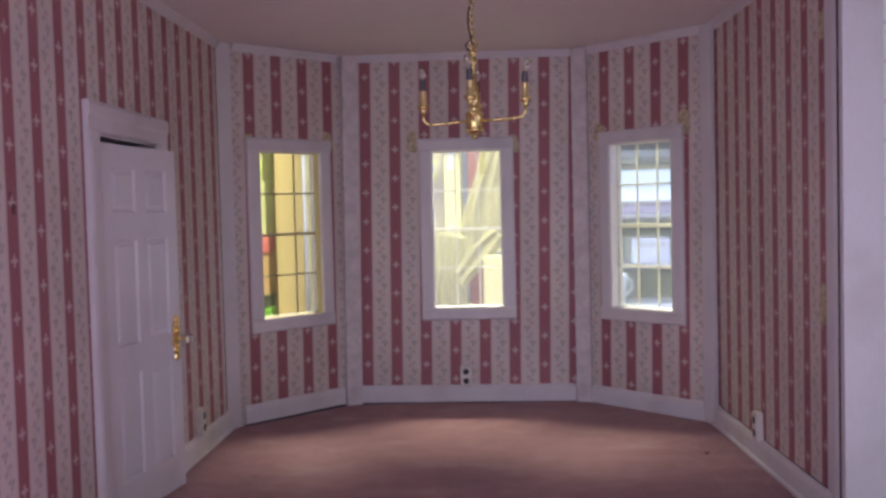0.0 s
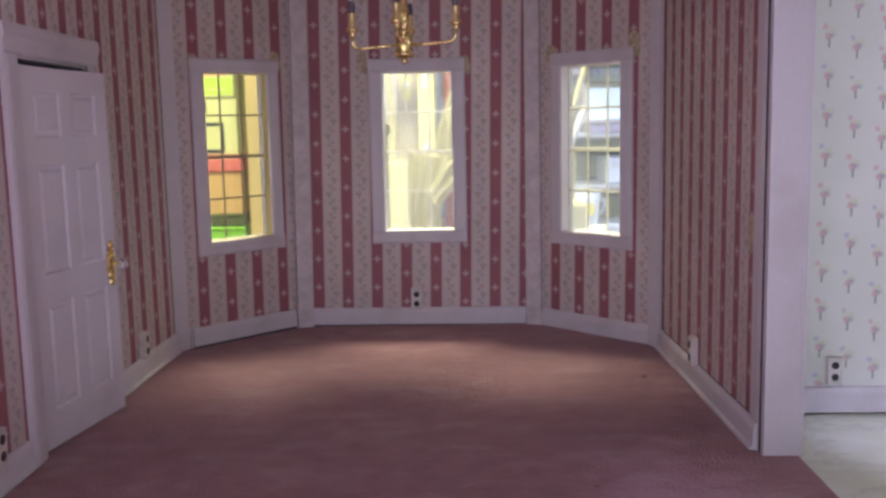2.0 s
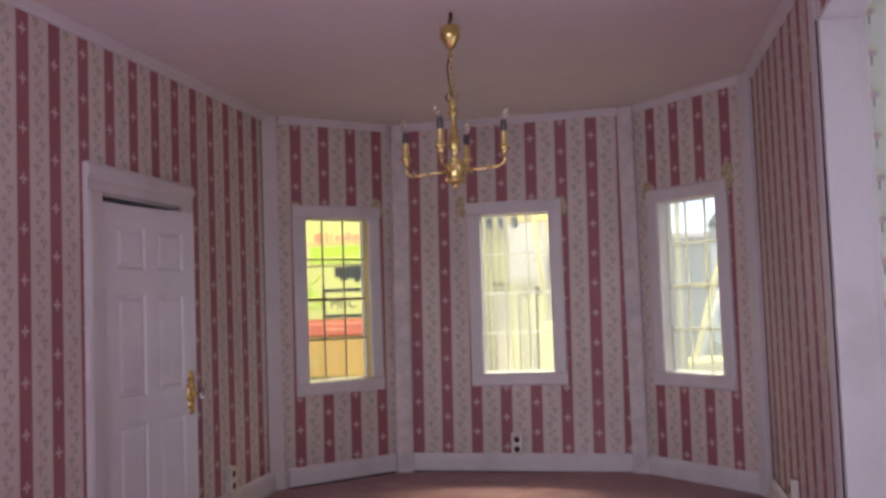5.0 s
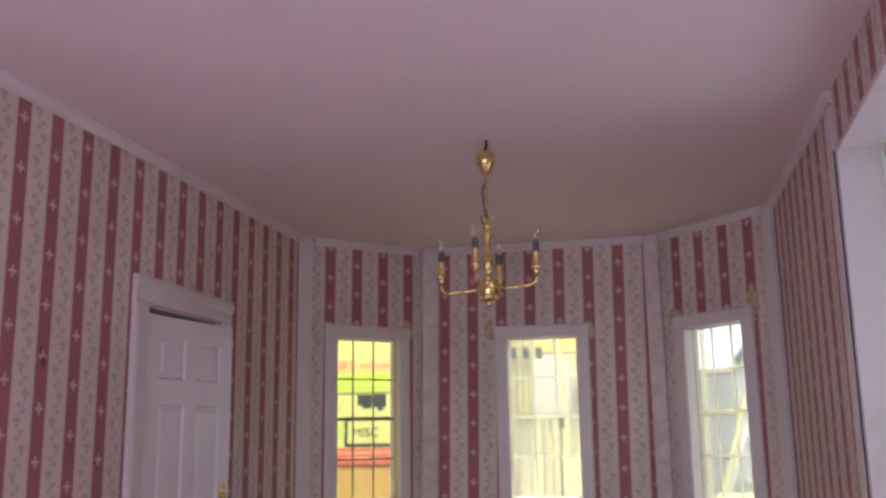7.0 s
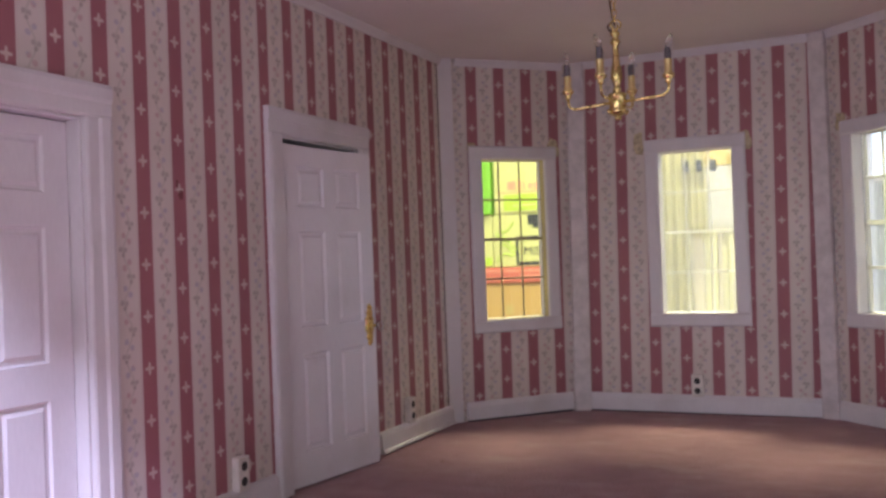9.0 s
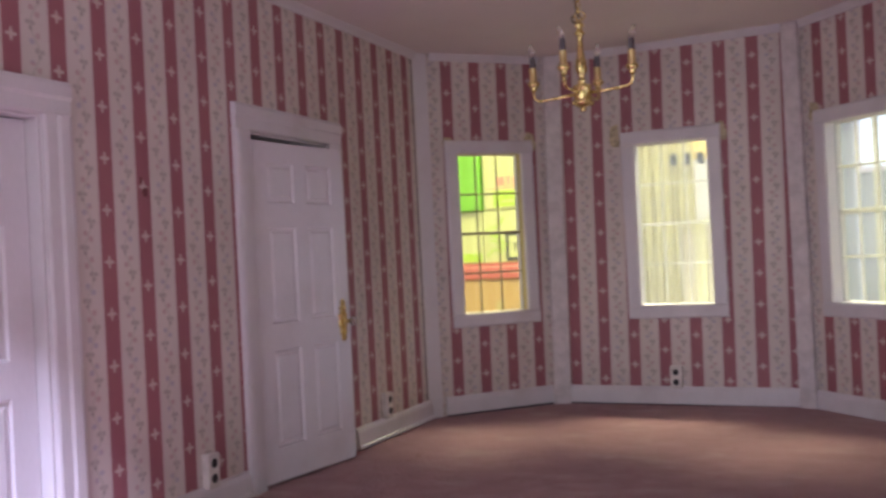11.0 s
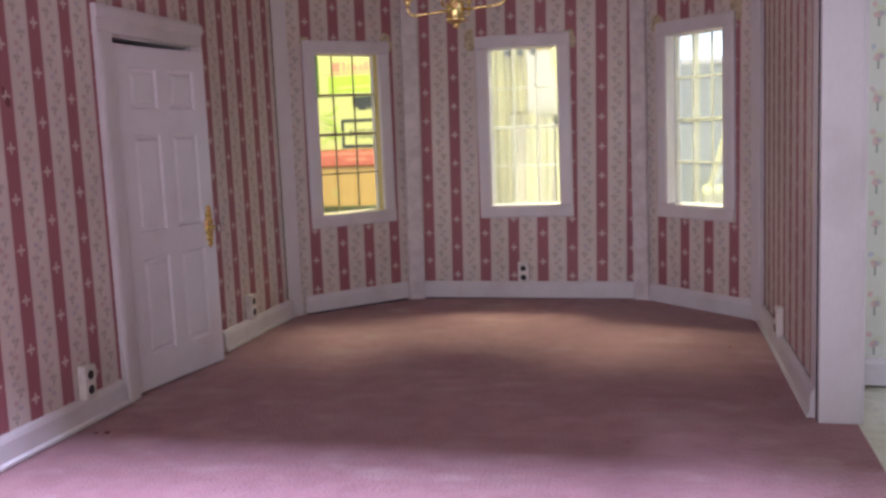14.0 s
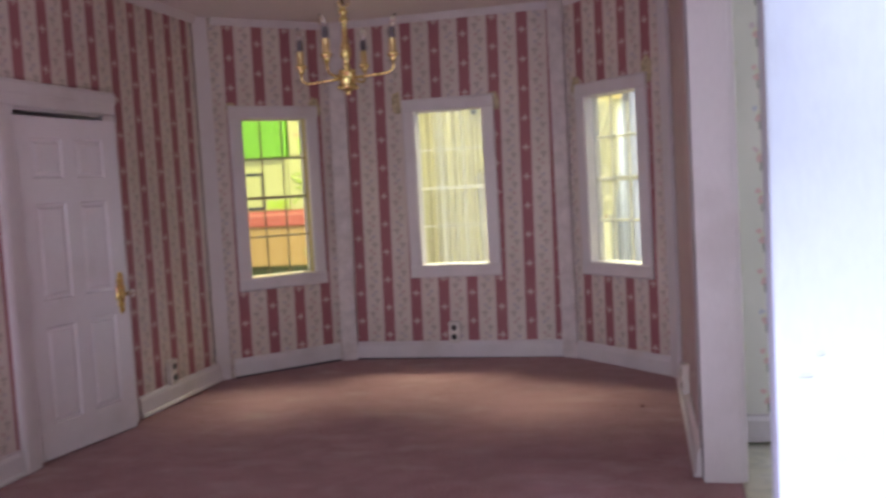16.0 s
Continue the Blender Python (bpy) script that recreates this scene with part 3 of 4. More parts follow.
# ---------------------------------------------------------------- windows
def window(name, wall, c, label, bars=STRIP, acrylic=PANE, thick=0.055):
    w = thing(name, wall.at(c), label, "window", kind="structure")
    lo, hi, k = WIN[0], WIN[1], HALF
    f = 0.93
    prof_h = [(0, 0), (0.2, 0), (0.27, 0.12), (0.27, f - 0.15), (0.2, f), (0, f)]
    top = part("window_frame", bar(prof_h, 2 * (k + f)), WHITE, w)
    top.location = (-(k + f) * CM, -0.004 * CM, hi * CM)
    low = part("window_sill", bar(prof_h, 2 * (k + f)), WHITE, w)
    low.location = (-(k + f) * CM, -0.004 * CM, (lo - f) * CM)
    for x in (-k - f, k):
        s = part("window_frame", bar([(0, 0), (0.2, 0), (0.265, 0.12), (0.265, f - 0.15), (0.2, f), (0, f)], hi - lo, "Z"), WHITE, w)
        s.location = (x * CM, -0.004 * CM, lo * CM)
    # outer sash, acrylic pane and glazing bars
    part("sash", box(-k - 0.5, k + 0.5, 0.7, 1.05, hi - 0.05, hi + 0.5, 0.03), MUNTIN, w)
    part("sash", box(-k - 0.5, k + 0.5, 0.7, 1.05, lo - 0.5, lo + 0.05, 0.03), MUNTIN, w)
    for x in (-k - 0.45, k - 0.05):
        part("sash", box(x, x + 0.5, 0.7, 1.05, lo + 0.05, hi - 0.05, 0.03), MUNTIN, w)
    pane = part("pane", box(-k, k, 0.56, 0.66, lo - 0.004, hi + 0.004), acrylic, w, "clear acrylic pane")
    pane.visible_shadow = False
    for i in (1, 2):
        x = -k + 2 * k * i / 3
        part("glazing_bar", box(x - thick, x + thick, 0.67, 0.75, lo, hi, 0.015), bars, w)
    for i in (1, 2, 3):
        z = lo + (hi - lo) * i / 4
        half = thick * (1.9 if i == 2 else 1.1)
        part("meeting_rail" if i == 2 else "glazing_bar", box(-k, k, 0.675, 0.745, z - half, z + half, 0.015), bars, w)
    return w


window("window_1", bay_west, 4.75, "white framed miniature window with thin glazing bars coloured dark as if backlit", BACKLIT)
bay_west.ob.data.materials[2] = RAW
window("window_2", north, 8.75, "white framed miniature window with thin glazing bars")
window("window_3", bay_east, 5.05, "white framed miniature window with reflected haze mixed into its pane", STRIP, HAZED, 0.08)


def smear(wall, u, z, w, h, seed, mat=GLUE, thick=0.03):
    ob = part("glue_smear" if mat is GLUE else "stain", blot(w, h, thick, seed), mat, wall.ob)
    ob.location = (u * CM, -0.006 * CM, z * CM)


for wall, c, spots in ((bay_west, 4.75, ((-3.15, 18.95, 0.8, 0.9), (3.3, 18.95, 0.95, 1.5))),
                       (north, 8.75, ((-3.85, 18.95, 0.75, 1.7), (3.35, 18.6, 0.95, 1.5))),
                       (bay_east, 5.05, ((-3.55, 19.1, 0.95, 1.3), (3.45, 19.3, 1.0, 1.7)))):
    for i, (dx, z, w, h) in enumerate(spots):
        smear(wall, c + dx, z, w, h, 7 * i + int(10 * c))
smear(east, 18.0, 9.3, 0.8, 1.9, 5)
smear(east, 18.2, 21.6, 0.9, 1.4, 9)
smear(west, 20.55, 14.4, 0.32, 0.4, 3, BROWN, 0.008)
smear(west, 20.35, 14.85, 0.14, 0.4, 4, BROWN, 0.008)


# ---------------------------------------------------------------- doors
def raised_panel(x0, x1, z0, z1, y, bm):
    """A panel with a sunk border and a bevelled raised field."""
    own = bmesh.new()
    rings = []
    for inset, depth in ((0.0, 0.0), (0.08, 0.1), (0.2, 0.1), (0.34, 0.02)):
        rings.append([own.verts.new(v) for v in ((x0 + inset, y + depth, z0 + inset), (x1 - inset, y + depth, z0 + inset), (x1 - inset, y + depth, z1 - inset), (x0 + inset, y + depth, z1 - inset))])
    for a, b in zip(rings, rings[1:]):
        for i in range(4):
            own.faces.new((a[i], a[(i + 1) % 4], b[(i + 1) % 4], b[i]))
    own.faces.new(rings[-1])
    return join(bm, own)


def door_leaf(width, height, parent, handle=1):
    """A six-panel leaf: x across it from the hinge, y into its thickness."""
    cols = ((0.145 * width, 0.435 * width), (0.565 * width, 0.855 * width))
    rows = ((1.7, 6.6), (7.95, 12.85), (14.1, 16.15))
    xs = sorted({0.0, width, *(v for c in cols for v in c)})
    zs = sorted({0.0, height, *(v for r in rows for v in r)})
    bm = bmesh.new()
    for a, b in zip(xs, xs[1:]):
        for c, d in zip(zs, zs[1:]):
            if (a, b) in cols and (c, d) in rows:
                raised_panel(a, b, c, d, 0.0, bm)
            else:
                bm.faces.new([bm.verts.new(v) for v in ((a, 0, c), (b, 0, c), (b, 0, d), (a, 0, d))])
    t = 0.55
    for quad in (((0, t, 0), (0, t, height), (width, t, height), (width, t, 0)), ((0, 0, 0), (0, 0, height), (0, t, height), (0, t, 0)),
                 ((width, 0, 0), (width, t, 0), (width, t, height), (width, 0, height)), ((0, 0, height), (width, 0, height), (width, t, height), (0, t, height)),
                 ((0, 0, 0), (0, t, 0), (width, t, 0), (width, 0, 0))):
        bm.faces.new([bm.verts.new(v) for v in quad])
    bmesh.ops.remove_doubles(bm, verts=bm.verts, dist=1e-4)
    bmesh.ops.recalc_face_normals(bm, faces=bm.faces[:])
    leaf = part("door_leaf", bm, DOOR_WHITE, parent, "white six-panel miniature door leaf")
    if handle:
        x = width - 0.55 if handle > 0 else 0.55
        plate = bmesh.new()
        outline = [(1.55 * a, b) for a, b in ((0.0, -1.2), (0.12, -1.05), (0.1, -0.85), (0.2, -0.7), (0.15, -0.5), (0.25, -0.3), (0.22, 0.0), (0.25, 0.3), (0.15, 0.5), (0.2, 0.7), (0.1, 0.85), (0.12, 1.05), (0.0, 1.2))]
        ring = outline + [(-a, b) for a, b in outline[-2:0:-1]]
        back = [plate.verts.new((x + a, 0, 7.7 + b)) for a, b in ring]
        front = [plate.verts.new((x + a * 0.8, -0.09, 7.7 + b * 0.97)) for a, b in ring]
        for i in range(len(ring)):
            plate.faces.new((back[i], back[(i + 1) % len(ring)], front[(i + 1) % len(ring)], front[i]))
        plate.faces.new(front)
        bmesh.ops.recalc_face_normals(plate, faces=plate.faces[:])
        for z in (-0.95, -0.7, -0.4, 0.35, 0.6, 0.92):
            bmesh.ops.create_icosphere(plate, subdivisions=1, radius=0.14, matrix=Matrix.Translation((x, -0.09, 7.7 + z)))
        handle_plate = part("handle_plate", plate, BRASS, leaf, "scrolled brass handle plate")
        rot = Matrix.Rotation(radians(90), 4, "X")
        neck = lathe([(0.16, 0.0), (0.17, 0.12), (0.09, 0.2), (0.09, 0.4), (0.16, 0.46)], 14)
        bmesh.ops.transform(neck, matrix=Matrix.Translation((x + 0.02, -0.07, 7.65)) @ rot, verts=neck.verts)
        part("knob_neck", neck, BRASS, leaf, smooth=True)
        knob = lathe([(0.12, 0.0), (0.24, 0.08), (0.29, 0.2), (0.24, 0.33), (0.12, 0.4)], 9)
        bmesh.ops.transform(knob, matrix=Matrix.Translation((x + 0.02, -0.52, 7.65)) @ rot, verts=knob.verts)
        part("knob", knob, CRYSTAL, leaf, "faceted clear crystal knob")
    return leaf


def door(name, wall, u0, u1, head, swing, inset, label, frame_width=1.3):
    d = thing(name, wall.at(u0), label, "door", kind="structure")
    w, f = u1 - u0, frame_width
    prof = [(0, 0), (0.18, 0), (0.24, 0.1), (0.24, f * 0.45), (0.32, f * 0.55), (0.32, f * 0.86), (0.25, f), (0, f)]
    top = part("door_frame", bar(prof, w + 2 * f), WHITE, d)
    top.location = (-f * CM, -0.004 * CM, head * CM)
    right = part("door_frame", bar(prof, head, "Z"), WHITE, d)
    right.location = (w * CM, -0.004 * CM, 0)
    left = part("door_frame", bar([(o, f - s) for o, s in prof][::-1], head, "Z"), WHITE, d)
    left.location = (-f * CM, -0.004 * CM, 0)
    # jamb lining and stop
    part("jamb", box(0.0, 0.12, 0.01, 1.3, 0.0, head, 0.02), WHITE, d)
    part("jamb", box(w - 0.12, w, 0.01, 1.3, 0.0, head, 0.02), WHITE, d)
    part("jamb", box(0.12, w - 0.12, 0.01, 1.3, head - 0.12, head, 0.02), WHITE, d)
    part("door_stop", box(0.12, w - 0.12, inset + 0.1, inset + 0.6, head - 0.8, head - 0.34, 0.02), WHITE, d)
    # black sheet added as the unlit space behind the leaf
    part("backing", box(-0.3, w + 0.3, 1.32, 1.45, -0.1, head + 0.3), DARK, d, "dark sheet standing in for the shade behind the door")
    leaf = door_leaf(w - 0.3, head - (0.55 if swing else 0.3), d, 1 if swing else -1)
    leaf.matrix_local = Matrix.Translation((0.15 * CM, inset * CM, 0.12 * CM)) @ Matrix.Rotation(radians(-swing), 4, "Z")
    return d


door("door_1", west, 28.05, 35.6, 17.75, 8.3, 0.0, "white six-panel miniature door standing slightly ajar")
door("door_2", west, 7.15, 15.15, 17.05, 0.0, 0.62, "white six-panel miniature door closed in its frame")


# ---------------------------------------------------------------- outlets
def outlet(wall, u, z, tilt=0.0, group="wall outlets", size=1.0):
    o = thing("wall_outlet", wall.at(u, -0.005, z) @ Matrix.Rotation(radians(tilt), 4, "Y") @ Matrix.Scale(size, 4), "ivory miniature wall outlet with two round dark sockets", "outlet", group)
    part("cover_plate", box(-0.41, 0.41, -0.4, 0.0, -0.78, 0.78, 0.07), PLATE, o)
    for dz in (-0.34, 0.34):
        s = lathe([(0.21, 0.0), (0.21, 0.02), (0.17, 0.035)], 18)
        bmesh.ops.transform(s, matrix=Matrix.Translation((0.0, -0.4, dz)) @ Matrix.Rotation(radians(90), 4, "X"), verts=s.verts)
        part("socket", s, BLACK, o, "black round socket")
    return o


outlet(west, 23.75, 1.95, 2.0)
outlet(west, 41.1, 2.05)
outlet(north, 8.4, 1.95)
outlet(east, 9.2, 1.9, -3.0)
outlet(parlour, 3.87, 2.12, 0.0, "wall outlets", 0.86)


# ---------------------------------------------------------------- chandelier
def chandelier():
    c = thing("chandelier", Matrix.Translation((0.0, 43.3, 0.0)), "polished brass four-arm candle chandelier on a chain", "chandelier")
    part("hook", tube([(0.05, 0, 25.2), (0.05, 0, 24.9), (-0.02, 0, 24.75), (0.0, 0, 24.5)], 0.08), WIRE, c, "dark wire hook in the ceiling", True)
    part("canopy", lathe([(0.12, 23.5), (0.2, 23.55), (0.28, 23.75), (0.42, 23.95), (0.47, 24.25), (0.43, 24.35), (0.48, 24.5), (0.4, 24.58), (0.1, 24.62)], 28), BRASS, c, "fluted brass ceiling cup", True)
    z, i = 23.5, 0
    while z > 21.5:
        ring = []
        for k in range(14):
            a = 2 * math.pi * k / 14
            x, h = 0.09 * math.cos(a), 0.19 * math.sin(a)
            ring.append((x, 0, z - 0.15 + h) if i % 2 else (0, x, z - 0.15 + h))
        part("chain_link", tube(ring, 0.028, 6, closed=True), BRASS, c, smooth=True)
        z, i = z - 0.29, i + 1
    part("wire", tube([(0.02 - 0.2 * math.sin(math.pi * t / 12), 0.08 * math.sin(t), 23.6 - t * 0.19) for t in range(13)], 0.045, 8), WIRE, c, "loose brown lamp wire", True)
    part("ring", tube([(0.2 * math.cos(a) + 0.05, 0.12 * math.cos(a), 21.4 + 0.2 * math.sin(a)) for a in [2 * math.pi * k / 16 for k in range(16)]], 0.04, 6, closed=True), BRASS, c, smooth=True)
    part("wire", tube([(-0.1, 0.05, 21.6), (-0.32, 0.0, 21.35), (-0.25, 0.02, 21.15), (-0.05, 0.0, 21.1)], 0.045, 8), WIRE, c, "loose brown lamp wire", True)
    part("ring", tube([(0.14 * math.cos(a), 0.0, 21.25 + 0.14 * math.sin(a)) for a in [2 * math.pi * k / 16 for k in range(16)]], 0.035, 6, closed=True), BRASS, c, smooth=True)
    part("stem", lathe([(0.06, 21.12), (0.2, 21.05), (0.22, 20.95), (0.12, 20.85), (0.17, 20.7), (0.24, 20.62), (0.14, 20.5), (0.12, 20.3), (0.15, 19.8), (0.24, 19.3), (0.27, 19.0),
                         (0.16, 18.75), (0.12, 18.62), (0.19, 18.55), (0.19, 18.45), (0.13, 18.38), (0.2, 18.28), (0.2, 18.1)][::-1], 24), BRASS, c, "turned brass stem", True)
    part("hub", lathe([(0.05, 17.13), (0.15, 17.17), (0.17, 17.25), (0.1, 17.32), (0.24, 17.36), (0.32, 17.45), (0.40, 17.5), (0.38, 17.55), (0.38, 18.16), (0.42, 18.2), (0.42, 18.3), (0.2, 18.38)], 26), BRASS, c, "faceted brass hub with a finial", True)
    for k in range(4):
        a = radians(-3 + 90 * k)
        ca, sa = math.cos(a), math.sin(a)
        lift = 0.1 * math.cos(a)
        tip = 17.96 + lift
        line = [(0.3, 17.95), (0.9, 17.93 + lift * 0.3), (1.7, 17.92 + lift * 0.8), (2.06, tip - 0.02), (2.24, tip + 0.1), (2.3, tip + 0.26), (2.3, tip + 0.55)]
        arm = part("arm", tube([(r * ca, r * sa, h) for r, h in line], 0.068, 12), BRASS, c, smooth=True)
        x, y = 2.3 * ca, 2.3 * sa
        part("cup", lathe([(0.09, tip + 0.46), (0.16, tip + 0.54), (0.12, tip + 0.61), (0.23, tip + 0.7), (0.28, tip + 0.83), (0.17, tip + 0.88)], 18, at=(x, y, 0)), BRASS, arm, smooth=True)
        part("candle", lathe([(0.2, tip + 0.84), (0.2, tip + 0.92), (0.17, tip + 0.98), (0.165, tip + 1.46), (0.175, tip + 1.5)], 18, at=(x, y, 0)), CANDLE, arm, "ivory gilt candle sleeve", True)
        part("socket", lathe([(0.15, tip + 1.5), (0.15, tip + 1.86), (0.12, tip + 2.0), (0.05, tip + 2.04)], 14, at=(x, y, 0)), SOCKET, arm, "dark bulb socket")
        bulb = lathe([(0.08, 0.0), (0.14, 0.12), (0.16, 0.26), (0.1, 0.46), (0.03, 0.62)], 14)
        bmesh.ops.transform(bulb, matrix=Matrix.Translation((x, y, tip + 2.0)) @ Matrix.Rotation(radians(18 - 12 * k), 4, "Y"), verts=bulb.verts)
        part("bulb", bulb, BULB, arm, "small clear flame bulb", True)
    for k in range(4):
        a = radians(47 + 90 * k)
        scroll = [(0.34 * math.cos(a) * (1 + 0.5 * s), 0.34 * math.sin(a) * (1 + 0.5 * s), 17.6 - 0.16 * math.sin(math.pi * s)) for s in (0, 0.25, 0.5, 0.75, 1)]
        part("scroll", tube(scroll, 0.07, 8), BRASS, c, smooth=True)


chandelier()

# ---------------------------------------------------------------- the workshop round it
tagged(finish("ground", box(-260, 300, -240, 300, -82, -78), CONCRETE), "grey concrete workshop floor", "floor", kind="structure")
tagged(finish("wall_workshop_north", box(-260, 300, 300, 306, -78, 190), GREY_WALL), "dull blue-grey painted workshop wall", "wall", kind="structure")
tagged(finish("wall_workshop_west", box(-266, -260, -240, 300, -78, 190), CREAM_WALL), "cream painted workshop wall", "wall", kind="structure")
tagged(finish("wall_workshop_east", box(300, 306, -240, 300, -78, 190), CREAM_WALL), "cream painted workshop wall", "wall", kind="structure")
tagged(finish("wall_workshop_south", box(-260, 300, -246, -240, -78, 190), CREAM_WALL), "cream painted workshop wall", "wall", kind="structure")
tagged(finish("ceiling_workshop", box(-260, 300, -240, 300, 190, 196), CREAM_WALL), "cream painted workshop ceiling", "ceiling", kind="structure")

bench = thing("work_bench", Matrix.Translation((0, 0, -78)), "long pale board work bench under the house", "table")
part("bench_top", box(-120, 140, 2, 124, 73.0, 76.75, 0.3), BENCH, bench)
for x in (-112, 126):
    for y in (10, 112):
        part("leg", box(x, x + 7, y, y + 7, 0, 73.0, 0.3), BENCH, bench)
rear = thing("work_table", Matrix.Translation((0, 0, -78)), "lower board work table behind the bench", "table")
part("table_top", box(-130, 140, 176, 262, 63.0, 66.75, 0.3), BENCH, rear)
for x in (-122, 126):
    for y in (182, 250):
        part("leg", box(x, x + 7, y, y + 7, 0, 63.0, 0.3), BENCH, rear)


def carton(name, x, y, z, w, d, h, mat, label, turn=0.0):
    """A closed box with flaps: its front is the side nearest to the house."""
    b = thing(name, Matrix.Translation((x, y, z)) @ Matrix.Rotation(radians(turn), 4, "Z"), label, "box")
    part("body", box(-w / 2, w / 2, 0, d, 0, h, 0.25), mat, b)
    part("flap", box(-w / 2 + 0.2, w / 2 - 0.2, 0.2, d / 2 - 0.1, h, h + 0.3, 0.08), mat, b)
    part("flap", box(-w / 2 + 0.2, w / 2 - 0.2, d / 2 + 0.1, d - 0.2, h, h + 0.3, 0.08), mat, b)
    return b


def print_on(b, name, x0, x1, z0, z1, mat, out=0.06, label=""):
    return part(name, box(x0, x1, -out, -0.003, z0, z1, 0.02), mat, b, label)


BASE, REAR = -1.25, -11.25


def lettering(words, size, b, x, z, mat, out=0.06):
    """Raised words on a carton's front, their lower left corner at x and z."""
    data = bpy.data.curves.new("lettering", "FONT")
    data.body, data.size, data.extrude = words, size * CM, 0.01 * CM
    tmp = bpy.data.objects.new("lettering", data)
    me = bpy.data.meshes.new_from_object(tmp)
    bpy.data.objects.remove(tmp)
    me.materials.append(mat)
    ob = new("lettering", me)
    ob.parent = b
    ob.matrix_local = Matrix.Translation((x * CM, -out * CM, z * CM)) @ Matrix.Rotation(radians(90), 4, "X")
    return ob


def tray(name, x0, x1, y0, y1, z0, z1, mat, label):
    """An open tray with thin walls and a rolled rim."""
    t = thing(name, Matrix.Translation(((x0 + x1) / 2, y0, z0)), label, "tray")
    w, d, h = (x1 - x0) / 2, y1 - y0, z1 - z0
    part("base", box(-w, w, 0, d, 0, 0.4, 0.1), mat, t)
    for a, b_, c_, e_ in ((-w, w, 0, 0.5), (-w, w, d - 0.5, d), (-w, -w + 0.5, 0.5, d - 0.5), (w - 0.5, w, 0.5, d - 0.5)):
        part("side", box(a, b_, c_, e_, 0.4, h, 0.1), mat, t)
    part("rim", tube([(-w, 0, h - 0.3), (w, 0, h - 0.3)], 0.35), mat, t, smooth=True)


tray("lime_tray", -86, -47.8, 203.6, 236, REAR, -6.6, LIME, "lime green plastic tray under stacked boxes")
# added dark layer in place of the shadow beneath the cardboard box
tray("shade_tray", -85, -48.4, 205.2, 234, -6.55, -3.85, OLIVE, "dark green-black tray shape standing in for the shade under the box")
kraft = carton("cardboard_box", -66.5, 205.0, -3.8, 36.0, 28, 9.0, KRAFT, "orange-brown cardboard box under a stack")
print_on(kraft, "stain", -1.9, -0.1, 2.0, 4.2, PINE)
red = carton("red_box", -66.3, 204.6, 5.5, 36.0, 27, 3.3, RED_PRINT, "flat red box with a pale printed line")
print_on(red, "print", -15.5, 17.1, 2.5, 2.95, PALE_RED)
print_on(red, "print", 1.7, 6.7, 1.2, 1.75, PALE_RED)
lower = carton("white_box", -60.0, 205.4, 9.15, 22.0, 24, 12.0, WHITE_CARD, "white box with a black-framed label")
for x0, x1, z0, z1 in ((-5.5, 8.1, 0.4, 1.15), (-5.5, 8.1, 6.25, 7.0), (-5.5, -4.8, 1.15, 6.25), (7.4, 8.1, 1.15, 6.25)):
    print_on(lower, "label_border", x0, x1, z0, z1, INK)
lettering("MISC", 2.9, lower, -3.7, 2.6, INK)
for x0, x1, z0, z1 in ((-2.4, 2.0, 9.6, 11.9), (-1.2, 0.9, 8.9, 10.4), (1.2, 4.4, 9.2, 12.0), (2.4, 3.6, 8.4, 9.6)):
    print_on(lower, "print", x0, x1, z0, z1, INK, 0.05 + 0.012 * (x0 + 3))
for i in range(5):
    swirl = [(-10.2 + 0.8 * (i % 3) + 3.6 * u_, -0.03, 1.4 + 2.1 * i + 1.7 * math.sin(2.6 * u_ + i)) for u_ in (0, 0.2, 0.4, 0.6, 0.8, 1.0)]
    part("print", tube(swirl, 0.2, 6), LIME_PRINT, lower, "pale green leaf print")
upper = carton("printed_box", -59.9, 205.2, 21.5, 21.0, 24, 14.0, WHITE_CARD, "white box with a lime band and red lettering")
print_on(upper, "band", -8.1, 10.3, 0.6, 4.3, LIME_PRINT)
print_on(upper, "band", -6.0, 9.0, 1.6, 2.0, WHITE_CARD, 0.08)
print_on(upper, "line", -9.6, 9.0, 4.75, 5.0, PALE_RED)
for i, (w_, h_) in enumerate(((1.5, 2.0), (0.8, 2.1), (0.8, 2.1), (0.5, 1.9), (1.0, 1.4), (1.0, 1.4), (1.1, 2.0), (1.1, 1.4), (1.1, 1.4), (1.1, 1.4), (0.8, 1.9))):
    print_on(upper, "print", -7.1 + 1.28 * i, -7.1 + 1.28 * i + w_, 5.4, 5.4 + h_, PALE_RED)
carton("lime_crate", -77.2, 204.8, 21.5, 12.0, 20, 16.0, LIME, "lime green plastic box")
slim = carton("white_box", -79.2, 205.6, 9.15, 16.0, 20, 12.0, WHITE_CARD, "white box with a framed label beside a printed box")
print_on(slim, "print", 2.4, 7.6, 0.4, 2.4, LIME_PRINT)
for x0, x1, z0, z1 in ((-7.6, 1.9, 8.3, 9.0), (-7.6, 1.9, 0.3, 1.0), (1.2, 1.9, 1.0, 8.3)):
    print_on(slim, "label_border", x0, x1, z0, z1, INK)
tagged(finish("pine_board", box(-46.5, -39.8, 203.0, 206.0, REAR, 52, 0.4), PINE), "wide yellow pine board standing upright", "board")
tagged(finish("pine_board", box(-39.6, -34.0, 204.6, 207.0, REAR, 52, 0.4), PINE), "wide yellow pine board standing upright", "board")
tagged(finish("pine_post", box(-48.4, -47.0, 214.0, 217.0, REAR, 50, 0.3), PALE_WOOD), "narrow pale post beside a pine board", "post")


